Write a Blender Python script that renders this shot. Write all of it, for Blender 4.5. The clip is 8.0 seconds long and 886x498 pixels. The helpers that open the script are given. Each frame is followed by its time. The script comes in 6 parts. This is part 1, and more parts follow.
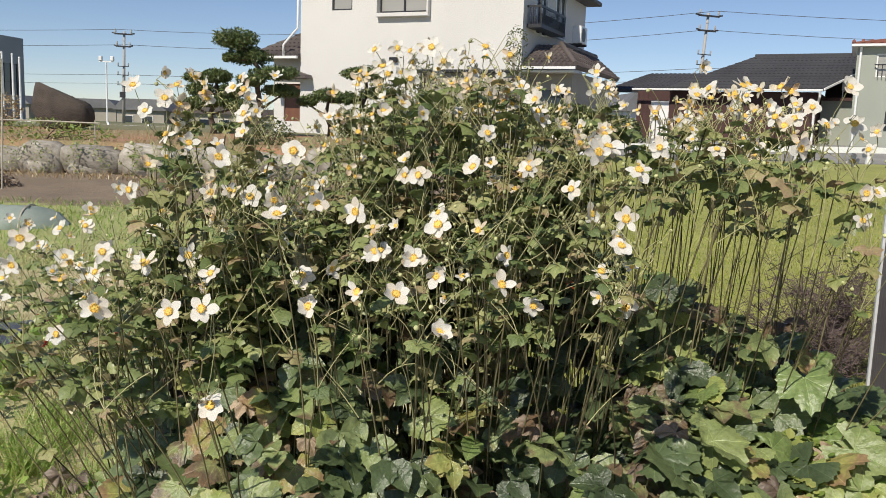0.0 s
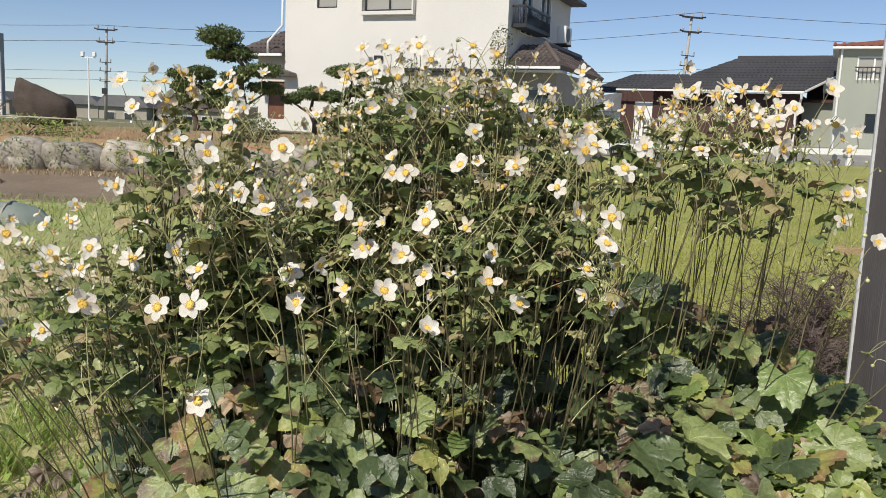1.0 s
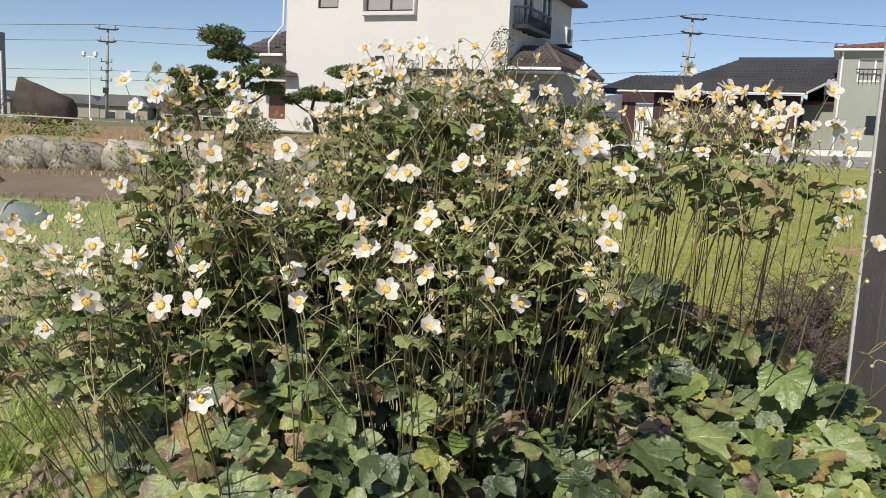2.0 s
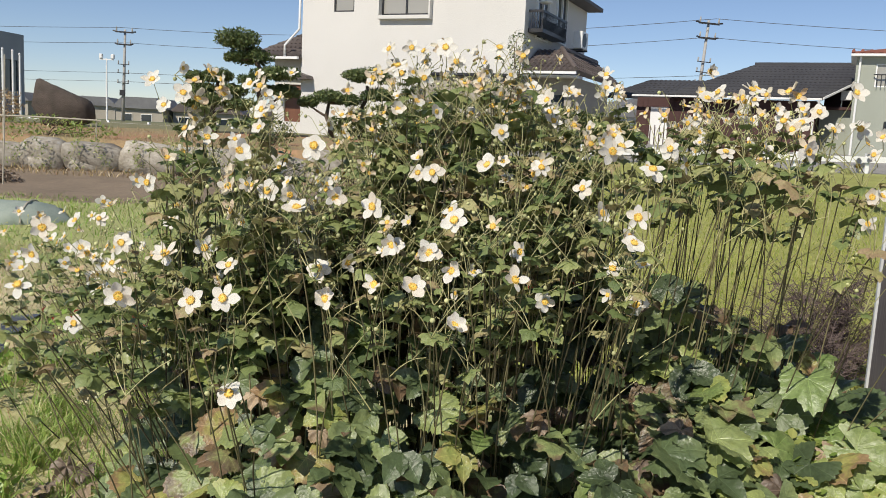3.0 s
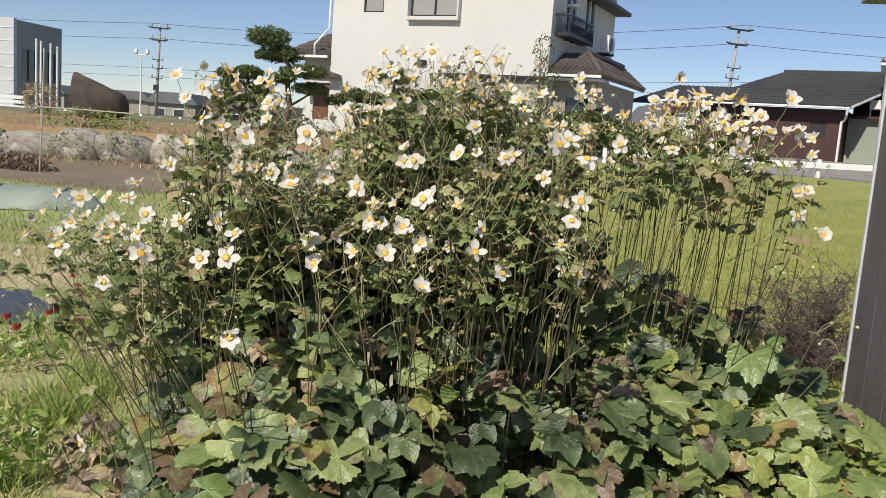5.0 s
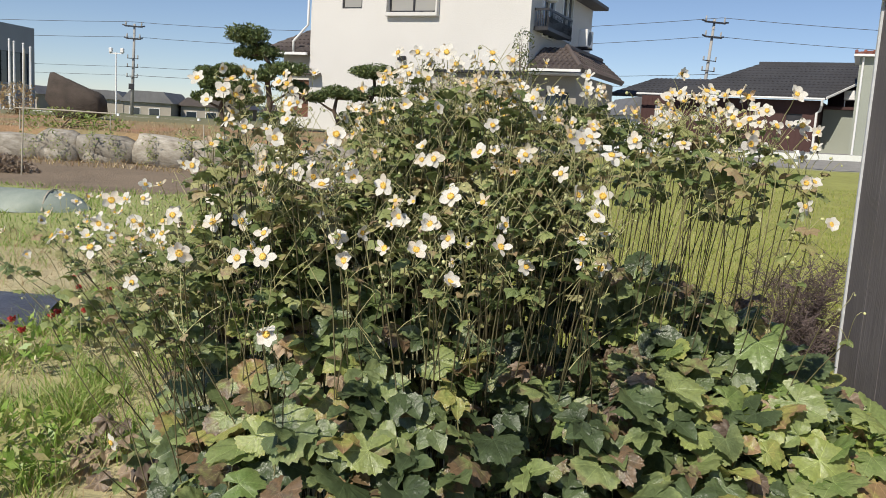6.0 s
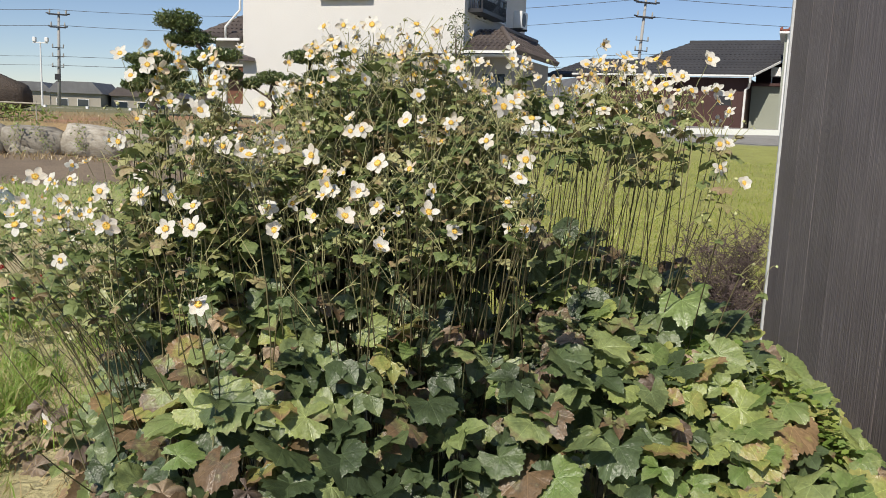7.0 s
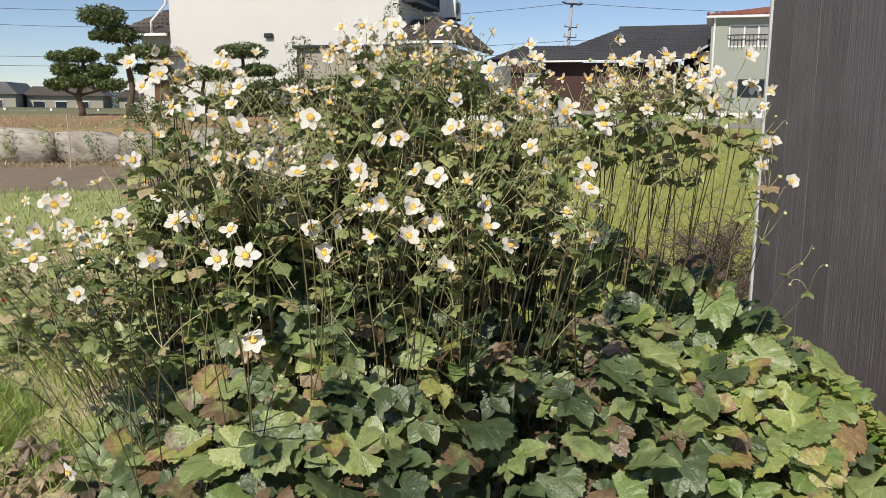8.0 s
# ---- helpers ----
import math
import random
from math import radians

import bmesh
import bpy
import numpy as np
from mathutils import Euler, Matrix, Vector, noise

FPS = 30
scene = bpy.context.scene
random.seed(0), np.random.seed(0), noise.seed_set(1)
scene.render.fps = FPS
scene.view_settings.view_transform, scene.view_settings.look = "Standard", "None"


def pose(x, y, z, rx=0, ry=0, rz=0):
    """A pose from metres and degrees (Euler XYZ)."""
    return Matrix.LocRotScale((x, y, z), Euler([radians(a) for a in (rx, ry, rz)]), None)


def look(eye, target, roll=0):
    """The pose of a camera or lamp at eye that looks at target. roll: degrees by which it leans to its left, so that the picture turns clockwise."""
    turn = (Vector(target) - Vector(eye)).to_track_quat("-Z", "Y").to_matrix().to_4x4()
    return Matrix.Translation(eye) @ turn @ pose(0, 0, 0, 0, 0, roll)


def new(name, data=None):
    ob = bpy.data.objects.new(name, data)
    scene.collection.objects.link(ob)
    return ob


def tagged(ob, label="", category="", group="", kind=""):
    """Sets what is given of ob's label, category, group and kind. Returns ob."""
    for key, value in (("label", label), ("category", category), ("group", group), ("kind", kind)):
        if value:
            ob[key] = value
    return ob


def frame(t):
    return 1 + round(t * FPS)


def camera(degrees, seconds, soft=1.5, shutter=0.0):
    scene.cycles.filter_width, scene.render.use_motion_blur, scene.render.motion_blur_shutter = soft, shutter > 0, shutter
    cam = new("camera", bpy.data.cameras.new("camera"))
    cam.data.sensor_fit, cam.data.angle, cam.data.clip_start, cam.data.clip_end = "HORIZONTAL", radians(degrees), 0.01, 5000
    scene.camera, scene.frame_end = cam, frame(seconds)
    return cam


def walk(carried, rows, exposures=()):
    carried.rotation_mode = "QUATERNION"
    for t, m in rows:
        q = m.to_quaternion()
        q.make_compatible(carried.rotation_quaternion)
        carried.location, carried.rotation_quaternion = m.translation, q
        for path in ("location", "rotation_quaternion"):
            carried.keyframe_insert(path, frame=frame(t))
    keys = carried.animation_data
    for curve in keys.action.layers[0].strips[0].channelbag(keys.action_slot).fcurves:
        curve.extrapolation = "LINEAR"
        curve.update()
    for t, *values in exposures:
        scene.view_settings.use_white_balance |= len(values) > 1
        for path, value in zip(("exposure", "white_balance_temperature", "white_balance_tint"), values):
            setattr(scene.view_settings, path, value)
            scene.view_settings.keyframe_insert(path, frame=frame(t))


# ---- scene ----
cam = camera(56.3, 8.0, soft=0.9)
PATH = [
    (0, (-0.015, -0.049, 1.451), (0.016, 1.932, 1.169), 2.04),
    (0.5, (-0.020, -0.055, 1.449), (0.037, 1.925, 1.168), 2.25),
    (1, (-0.023, -0.063, 1.449), (0.047, 1.917, 1.166), 2.45),
    (2.5, (-0.033, -0.074, 1.445), (0.029, 1.906, 1.166), 2.85),
    (3, (-0.054, -0.085, 1.437), (-0.016, 1.896, 1.163), 2.94),
    (3.5, (-0.004, -0.149, 1.442), (0.000, 1.833, 1.172), 3.13),
    (4, (0.110, -0.272, 1.431), (0.083, 1.710, 1.158), 3.61),
    (4.5, (0.157, -0.360, 1.434), (0.108, 1.621, 1.162), 4.00),
    (4.7, (0.140, -0.385, 1.427), (0.100, 1.595, 1.153), 4.11),
    (5.8, (-0.040, -0.452, 1.423), (-0.030, 1.529, 1.146), 3.63),
    (6, (-0.040, -0.472, 1.426), (-0.014, 1.507, 1.143), 3.44),
    (6.5, (0.014, -0.556, 1.399), (0.101, 1.420, 1.101), 2.76),
    (7, (-0.002, -0.532, 1.383), (0.162, 1.437, 1.071), 2.19),
    (7.5, (-0.196, -0.411, 1.412), (0.053, 1.546, 1.086), 1.42),
    (8, (-0.311, -0.339, 1.421), (0.012, 1.607, 1.089), 0.63),
]
EXPOSURE, SKY, SUN = 0.36, 0.072, 3.6
walk(cam, [(t, look(eye, target, roll)) for t, eye, target, roll in PATH], exposures=((0.0, EXPOSURE),))

# world: clear autumn noon, sun high behind the garden path
SUN_AZ, SUN_EL = radians(213), radians(44)      # clockwise from +y
to_sun = Vector((math.sin(SUN_AZ) * math.cos(SUN_EL), math.cos(SUN_AZ) * math.cos(SUN_EL), math.sin(SUN_EL)))
world = bpy.data.worlds.new("sky")
scene.world = world
world.use_nodes = True
wn = world.node_tree
sky = wn.nodes.new("ShaderNodeTexSky")
sky.sky_type, sky.sun_disc = "NISHITA", False
sky.sun_elevation, sky.sun_rotation = SUN_EL, SUN_AZ
sky.altitude, sky.air_density, sky.dust_density, sky.ozone_density = 700, 0.9, 0.0, 2.0
tint = wn.nodes.new("ShaderNodeVectorMath")      # clear autumn blue
tint.operation, tint.inputs[1].default_value = "MULTIPLY", (1.0, 0.985, 1.06)
wn.links.new(sky.outputs[0], tint.inputs[0])
wn.links.new(tint.outputs[0], wn.nodes["Background"].inputs[0])
wn.nodes["Background"].inputs[1].default_value = SKY
sun = new("sun", bpy.data.lights.new("sun", "SUN"))
sun.data.energy, sun.data.angle, sun.data.color = SUN, radians(0.55), (1.0, 0.92, 0.79)
sun.matrix_basis = look(to_sun * 60, (0, 0, 0))


# ------------------------------------------------------------ materials
def nodes_of(name):
    m = bpy.data.materials.new(name)
    m.use_nodes = True
    nt = m.node_tree
    return m, nt, nt.nodes["Principled BSDF"]


def ramp(nt, cols):
    r = nt.nodes.new("ShaderNodeValToRGB")
    while len(r.color_ramp.elements) < len(cols):
        r.color_ramp.elements.new(0.5)
    for i, c in enumerate(cols):
        e = r.color_ramp.elements[i]
        e.position = 0.28 + 0.44 * i / max(1, len(cols) - 1)
        e.color = (*c, 1)
    return r


def noise_node(nt, vec, scale, detail=5.0, rough=0.6):
    n = nt.nodes.new("ShaderNodeTexNoise")
    n.inputs["Scale"].default_value, n.inputs["Detail"].default_value, n.inputs["Roughness"].default_value = scale, detail, rough
    nt.links.new(vec, n.inputs["Vector"])
    return n


def value_shift(nt, colour, factor, lo, hi):
    """Colour times a value that runs from lo to hi with factor."""
    mr = nt.nodes.new("ShaderNodeMapRange")
    mr.inputs["To Min"].default_value, mr.inputs["To Max"].default_value = lo, hi
    nt.links.new(factor, mr.inputs["Value"])
    mul = nt.nodes.new("ShaderNodeVectorMath")
    mul.operation = "SCALE"
    nt.links.new(colour, mul.inputs[0])
    nt.links.new(mr.outputs[0], mul.inputs["Scale"])
    return mul.outputs[0]


def surf(name, cols, scale=4.0, fine=60.0, rough=0.75, bump=0.25, stretch=(1, 1, 1), metal=0.0, rnd=0.0, depth=0.004, spec=0.4):
    """A worn surface: blotches of cols, fine grain over them, and relief."""
    m, nt, bs = nodes_of(name)
    tc = nt.nodes.new("ShaderNodeTexCoord")
    mp = nt.nodes.new("ShaderNodeMapping")
    mp.inputs["Scale"].default_value = stretch
    nt.links.new(tc.outputs["Object"], mp.inputs[0])
    big = noise_node(nt, mp.outputs[0], scale)
    small = noise_node(nt, mp.outputs[0], fine, 3.0)
    r = ramp(nt, cols)
    nt.links.new(big.outputs[0], r.inputs[0])
    col = value_shift(nt, r.outputs[0], small.outputs[0], 0.72, 1.28)
    if rnd:
        oi = nt.nodes.new("ShaderNodeObjectInfo")
        col = value_shift(nt, col, oi.outputs["Random"], 1 - rnd, 1 + rnd)
    nt.links.new(col, bs.inputs["Base Color"])
    bs.inputs["Roughness"].default_value, bs.inputs["Metallic"].default_value = rough, metal
    bs.inputs["Specular IOR Level"].default_value = spec
    if bump:
        b = nt.nodes.new("ShaderNodeBump")
        b.inputs["Strength"].default_value, b.inputs["Distance"].default_value = bump, depth
        nt.links.new(small.outputs[0], b.inputs["Height"])
        nt.links.new(b.outputs[0], bs.inputs["Normal"])
    return m


def leafy(name, cols, per_island=False, trans=0.30, rough=0.42, veins=True, spec=0.55, blotch=14.0, spread=0.34):
    """Leaf or petal tissue: hue by piece, blotches, veins that fan out from the stalk, light shining through."""
    m, nt, bs = nodes_of(name)
    if per_island:
        pick = nt.nodes.new("ShaderNodeNewGeometry").outputs["Random Per Island"]
    else:
        pick = nt.nodes.new("ShaderNodeObjectInfo").outputs["Random"]
    r = nt.nodes.new("ShaderNodeValToRGB")
    while len(r.color_ramp.elements) < len(cols):
        r.color_ramp.elements.new(0.5)
    for i, (p, c) in enumerate(cols):
        r.color_ramp.elements[i].position, r.color_ramp.elements[i].color = p, (*c, 1)
    uv = nt.nodes.new("ShaderNodeUVMap")
    off = nt.nodes.new("ShaderNodeVectorMath")
    nt.links.new(uv.outputs[0], off.inputs[0])
    comb = nt.nodes.new("ShaderNodeCombineXYZ")
    mul = nt.nodes.new("ShaderNodeMath")
    mul.operation, mul.inputs[1].default_value = "MULTIPLY", 37.0
    nt.links.new(pick, mul.inputs[0])
    nt.links.new(mul.outputs[0], comb.inputs[2])
    nt.links.new(comb.outputs[0], off.inputs[1])
    big = noise_node(nt, off.outputs[0], blotch * 0.14, 4.0)
    wob = nt.nodes.new("ShaderNodeMath")
    wob.operation = "MULTIPLY_ADD"
    wob.inputs[1].default_value, wob.inputs[2].default_value = spread, -0.5 * spread
    nt.links.new(big.outputs[0], wob.inputs[0])
    add = nt.nodes.new("ShaderNodeMath")
    nt.links.new(pick, add.inputs[0])
    nt.links.new(wob.outputs[0], add.inputs[1])
    fine = noise_node(nt, off.outputs[0], 9.0, 4.0)
    if veins:
        far = nt.nodes.new("ShaderNodeVectorMath")
        far.operation = "LENGTH"
        nt.links.new(uv.outputs[0], far.inputs[0])
        rim = nt.nodes.new("ShaderNodeMapRange")
        rim.inputs["From Min"].default_value, rim.inputs["From Max"].default_value = 0.6, 1.0
        rim.inputs["To Min"].default_value, rim.inputs["To Max"].default_value = 0.0, 0.16
        nt.links.new(far.outputs["Value"], rim.inputs["Value"])
        edge = nt.nodes.new("ShaderNodeMath")
        nt.links.new(add.outputs[0], edge.inputs[0])
        nt.links.new(rim.outputs[0], edge.inputs[1])
        add = edge
    nt.links.new(add.outputs[0], r.inputs[0])
    col = value_shift(nt, r.outputs[0], fine.outputs[0], 0.5, 1.5)
    if veins:
        def calc(op, a, b=None):
            n = nt.nodes.new("ShaderNodeMath")
            n.operation = op
            for slot, v in ((0, a), (1, b)):
                if isinstance(v, (int, float)):
                    n.inputs[slot].default_value = v
                elif v is not None:
                    nt.links.new(v, n.inputs[slot])
            return n.outputs[0]
        sep = nt.nodes.new("ShaderNodeSeparateXYZ")
        nt.links.new(uv.outputs[0], sep.inputs[0])
        turn = calc("PINGPONG", calc("ABSOLUTE", calc("ARCTAN2", sep.outputs[0], sep.outputs[1])), radians(26))
        along, across = calc("MULTIPLY", far.outputs["Value"], calc("COSINE", turn)), calc("MULTIPLY", far.outputs["Value"], calc("SINE", turn))
        rib = calc("SUBTRACT", 1.0, calc("MINIMUM", calc("DIVIDE", across, 0.016), 1.0))
        side = calc("SINE", calc("MULTIPLY", calc("SUBTRACT", along, calc("MULTIPLY", across, 0.85)), 36.0))
        col = value_shift(nt, col, rib, 0.98, 1.45)
        col = value_shift(nt, col, side, 0.99, 1.02)
        b = nt.nodes.new("ShaderNodeBump")
        b.inputs["Strength"].default_value, b.inputs["Distance"].default_value = 0.42, 0.006
        relief = calc("ADD", calc("SUBTRACT", calc("MULTIPLY", side, 0.05), calc("MULTIPLY", rib, 0.3)), calc("MULTIPLY", fine.outputs[0], 1.3))
        nt.links.new(relief, b.inputs["Height"])
        nt.links.new(b.outputs[0], bs.inputs["Normal"])
    nt.links.new(col, bs.inputs["Base Color"])
    bs.inputs["Roughness"].default_value, bs.inputs["Specular IOR Level"].default_value = rough, spec
    tr = nt.nodes.new("ShaderNodeBsdfTranslucent")
    nt.links.new(col, tr.inputs[0])
    mix = nt.nodes.new("ShaderNodeMixShader")
    mix.inputs[0].default_value = trans
    nt.links.new(bs.outputs[0], mix.inputs[1])
    nt.links.new(tr.outputs[0], mix.inputs[2])
    nt.links.new(mix.outputs[0], nt.nodes["Material Output"].inputs[0])
    return m


def glassy(name, c, rough=0.05):
    m, nt, bs = nodes_of(name)
    bs.inputs["Base Color"].default_value = (*c, 1)
    bs.inputs["Roughness"].default_value = rough
    bs.inputs["Specular IOR Level"].default_value = 0.6
    return m


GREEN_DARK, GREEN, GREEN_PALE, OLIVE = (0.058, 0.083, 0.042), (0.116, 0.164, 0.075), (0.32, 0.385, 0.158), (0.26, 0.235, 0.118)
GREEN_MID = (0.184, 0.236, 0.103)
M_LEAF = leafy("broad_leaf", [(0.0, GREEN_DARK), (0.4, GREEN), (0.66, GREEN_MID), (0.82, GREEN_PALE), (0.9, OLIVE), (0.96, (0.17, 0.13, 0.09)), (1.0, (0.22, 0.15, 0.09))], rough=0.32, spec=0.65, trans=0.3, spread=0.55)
M_LEAF_REST = leafy("low_leaf", [(0.0, GREEN_DARK), (0.4, GREEN), (0.66, GREEN_MID), (0.84, GREEN_PALE), (0.95, OLIVE), (1.0, (0.20, 0.14, 0.08))], per_island=True, rough=0.3, spec=0.75, trans=0.3, spread=0.5)
# sunlit copy of the broad leaf: sunshine is put into its brighter yellow-green
M_LEAF_LIT = leafy("sunlit_yellow_leaf", [(0.0, (0.20, 0.30, 0.09)), (0.4, GREEN_PALE), (0.7, (0.38, 0.45, 0.14)), (0.9, (0.46, 0.43, 0.15)), (1.0, (0.40, 0.27, 0.15))], rough=0.3, spec=0.7, trans=0.36, spread=0.6)
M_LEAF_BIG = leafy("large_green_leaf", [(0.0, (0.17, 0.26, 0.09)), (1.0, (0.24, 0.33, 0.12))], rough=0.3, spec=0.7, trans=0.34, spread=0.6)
M_LEAF_DRY = leafy("withered_leaf", [(0.0, (0.10, 0.075, 0.06)), (0.5, (0.23, 0.175, 0.13)), (1.0, (0.42, 0.32, 0.21))], trans=0.15, spread=0.6)
M_WHORL = leafy("stem_leaf", [(0.0, (0.13, 0.185, 0.068)), (0.4, (0.21, 0.27, 0.098)), (0.68, (0.325, 0.365, 0.138)), (0.88, (0.39, 0.36, 0.165)), (1.0, (0.37, 0.275, 0.165))], trans=0.25)
M_WHORL_REST = leafy("thicket_leaf", [(0.0, (0.13, 0.18, 0.068)), (0.4, (0.225, 0.28, 0.108)), (0.7, (0.34, 0.38, 0.155)), (0.9, (0.46, 0.43, 0.22)), (1.0, (0.43, 0.33, 0.20))], per_island=True, veins=False, trans=0.28, rough=0.4)
M_PETAL = leafy("white_petal", [(0.0, (0.81, 0.80, 0.745)), (0.7, (0.80, 0.775, 0.705)), (1.0, (0.80, 0.73, 0.62))], trans=0.3, veins=False, rough=0.6, spec=0.2)
M_PETAL_OLD = leafy("faded_petal", [(0.0, (0.76, 0.72, 0.58)), (0.6, (0.74, 0.64, 0.50)), (1.0, (0.62, 0.46, 0.30))], trans=0.3, veins=False, rough=0.7, spec=0.2)
M_STAMEN = surf("stamens", [(0.80, 0.50, 0.08), (0.88, 0.66, 0.18)], 300, 900, 0.8, 0.5, depth=0.001)
M_CARPEL = surf("carpels", [(0.55, 0.50, 0.10), (0.62, 0.60, 0.16)], 300, 900, 0.8, 0.3, depth=0.001)
M_BUD = surf("bud", [(0.34, 0.37, 0.14), (0.60, 0.60, 0.34)], 120, 600, 0.7, 0.2, rnd=0.3, depth=0.001)
M_STEM = surf("stem", [(0.08, 0.065, 0.04), (0.18, 0.165, 0.085), (0.085, 0.066, 0.042)], 9, 200, 0.6, 0.2, rnd=0.6, depth=0.001)
M_PEDICEL = surf("pedicel", [(0.28, 0.29, 0.12), (0.45, 0.42, 0.23)], 20, 300, 0.6, 0.1, rnd=0.3, depth=0.001)
M_GRASS = leafy("grass", [(0.0, (0.21, 0.35, 0.06)), (0.5, (0.32, 0.45, 0.10)), (0.8, (0.42, 0.45, 0.16)), (1.0, (0.55, 0.46, 0.25))], per_island=True, veins=False, trans=0.3)
M_LAWN = leafy("lawn", [(0.0, (0.26, 0.35, 0.055)), (0.6, (0.40, 0.43, 0.09)), (1.0, (0.52, 0.46, 0.19))], per_island=True, veins=False, trans=0.35)
M_COVER = leafy("cover_leaf", [(0.0, (0.15, 0.24, 0.05)), (0.5, (0.26, 0.34, 0.08)), (1.0, (0.40, 0.42, 0.14))], per_island=True, veins=False, trans=0.3)
M_STRAW = leafy("straw", [(0.0, (0.34, 0.26, 0.12)), (0.6, (0.50, 0.39, 0.21)), (1.0, (0.26, 0.15, 0.08))], per_island=True, veins=False, trans=0.2)
M_PINE = leafy("pine_needles", [(0.0, (0.065, 0.10, 0.035)), (0.6, (0.11, 0.155, 0.05)), (1.0, (0.20, 0.23, 0.08))], per_island=True, veins=False, trans=0.15)
M_SHRUB = leafy("shrub_leaf", [(0.0, (0.06, 0.085, 0.03)), (0.7, (0.12, 0.15, 0.05)), (1.0, (0.22, 0.22, 0.08))], per_island=True, veins=False, trans=0.2)
M_TWIG = surf("dead_twig", [(0.09, 0.064, 0.062), (0.165, 0.125, 0.115)], 20, 200, 0.8, 0.2)
M_BARK = surf("bark", [(0.07, 0.05, 0.035), (0.15, 0.11, 0.08)], 12, 80, 0.9, 0.6, depth=0.02)
M_STUCCO = surf("white_stucco", [(0.62, 0.605, 0.58), (0.68, 0.665, 0.64)], 0.5, 25, 0.9, 0.2, depth=0.01)
M_BEIGE = surf("beige_render", [(0.34, 0.31, 0.26), (0.42, 0.38, 0.32)], 0.6, 30, 0.9, 0.2, depth=0.01)
M_TILE = surf("grey_roof_tile", [(0.075, 0.06, 0.058), (0.13, 0.11, 0.10)], 1.2, 40, 0.55, 0.3, rnd=0.25)
M_SLATE = surf("dark_roof", [(0.045, 0.045, 0.05), (0.07, 0.07, 0.075)], 0.6, 30, 0.6, 0.3)
# dark roofs of far houses, lightened in colour to stand for the haze
M_HAZEROOF = surf("hazed_roof", [(0.13, 0.13, 0.135), (0.19, 0.19, 0.195)], 1, 30, 0.7, 0.2)
M_BROWN = surf("brown_siding", [(0.055, 0.026, 0.024), (0.085, 0.04, 0.036)], 0.7, 40, 0.7, 0.2)
M_SAGE = surf("sage_render", [(0.30, 0.32, 0.27), (0.36, 0.38, 0.33)], 0.6, 30, 0.9, 0.2)
M_RED = surf("red_tile", [(0.22, 0.07, 0.05), (0.30, 0.11, 0.08)], 2, 40, 0.6, 0.2, rnd=0.2)
M_WHITE = surf("white_paint", [(0.76, 0.76, 0.75), (0.82, 0.82, 0.81)], 2, 60, 0.5, 0.05)
M_DARK = surf("dark_metal", [(0.03, 0.03, 0.033), (0.05, 0.05, 0.055)], 3, 60, 0.45, 0.1, metal=0.3)
M_GREYPANEL = surf("grey_panel", [(0.27, 0.285, 0.30), (0.33, 0.345, 0.36)], 0.5, 20, 0.6, 0.1)
M_PALEPANEL = surf("pale_panel", [(0.52, 0.54, 0.55), (0.60, 0.61, 0.62)], 0.4, 20, 0.6, 0.1)
M_DOOR = surf("brown_door", [(0.13, 0.055, 0.035), (0.19, 0.085, 0.05)], 2, 40, 0.5, 0.2, stretch=(4, 4, 0.6))
M_GLASS = glassy("window_glass", (0.03, 0.04, 0.05), 0.04)
M_FROST = glassy("curtained_glass", (0.34, 0.33, 0.30), 0.15)
M_CONCRETE = surf("concrete", [(0.24, 0.23, 0.21), (0.36, 0.35, 0.32)], 1.5, 60, 0.9, 0.4)
M_POLE = surf("pole_concrete", [(0.33, 0.32, 0.30), (0.42, 0.41, 0.39)], 1.5, 50, 0.85, 0.2)
M_WIRE = surf("wire", [(0.07, 0.07, 0.075), (0.10, 0.10, 0.105)], 5, 60, 0.5, 0.0)
M_STONE = surf("field_stone", [(0.17, 0.145, 0.115), (0.32, 0.29, 0.24), (0.46, 0.43, 0.38)], 4.5, 22, 0.9, 0.45, rnd=0.22, depth=0.02)
M_ROCK = surf("dark_rock", [(0.055, 0.045, 0.038), (0.115, 0.092, 0.076)], 2.5, 30, 0.9, 0.8, depth=0.05)
M_NET = surf("garden_net", [(0.24, 0.29, 0.25), (0.33, 0.37, 0.32)], 6, 120, 0.6, 0.3)
M_MULCH = surf("plastic_mulch", [(0.05, 0.055, 0.075), (0.10, 0.105, 0.13)], 6, 60, 0.35, 0.5, depth=0.02)
M_REDFLOWER = leafy("red_bloom", [(0.0, (0.35, 0.02, 0.02)), (1.0, (0.5, 0.06, 0.05))], per_island=True, veins=False)
M_ORANGE = leafy("orange_bloom", [(0.0, (0.75, 0.16, 0.02)), (0.5, (0.80, 0.42, 0.02)), (1.0, (0.85, 0.6, 0.04))], per_island=True, veins=False)
M_CANE = surf("cane", [(0.38, 0.34, 0.26), (0.5, 0.46, 0.38)], 8, 80, 0.7, 0.1)


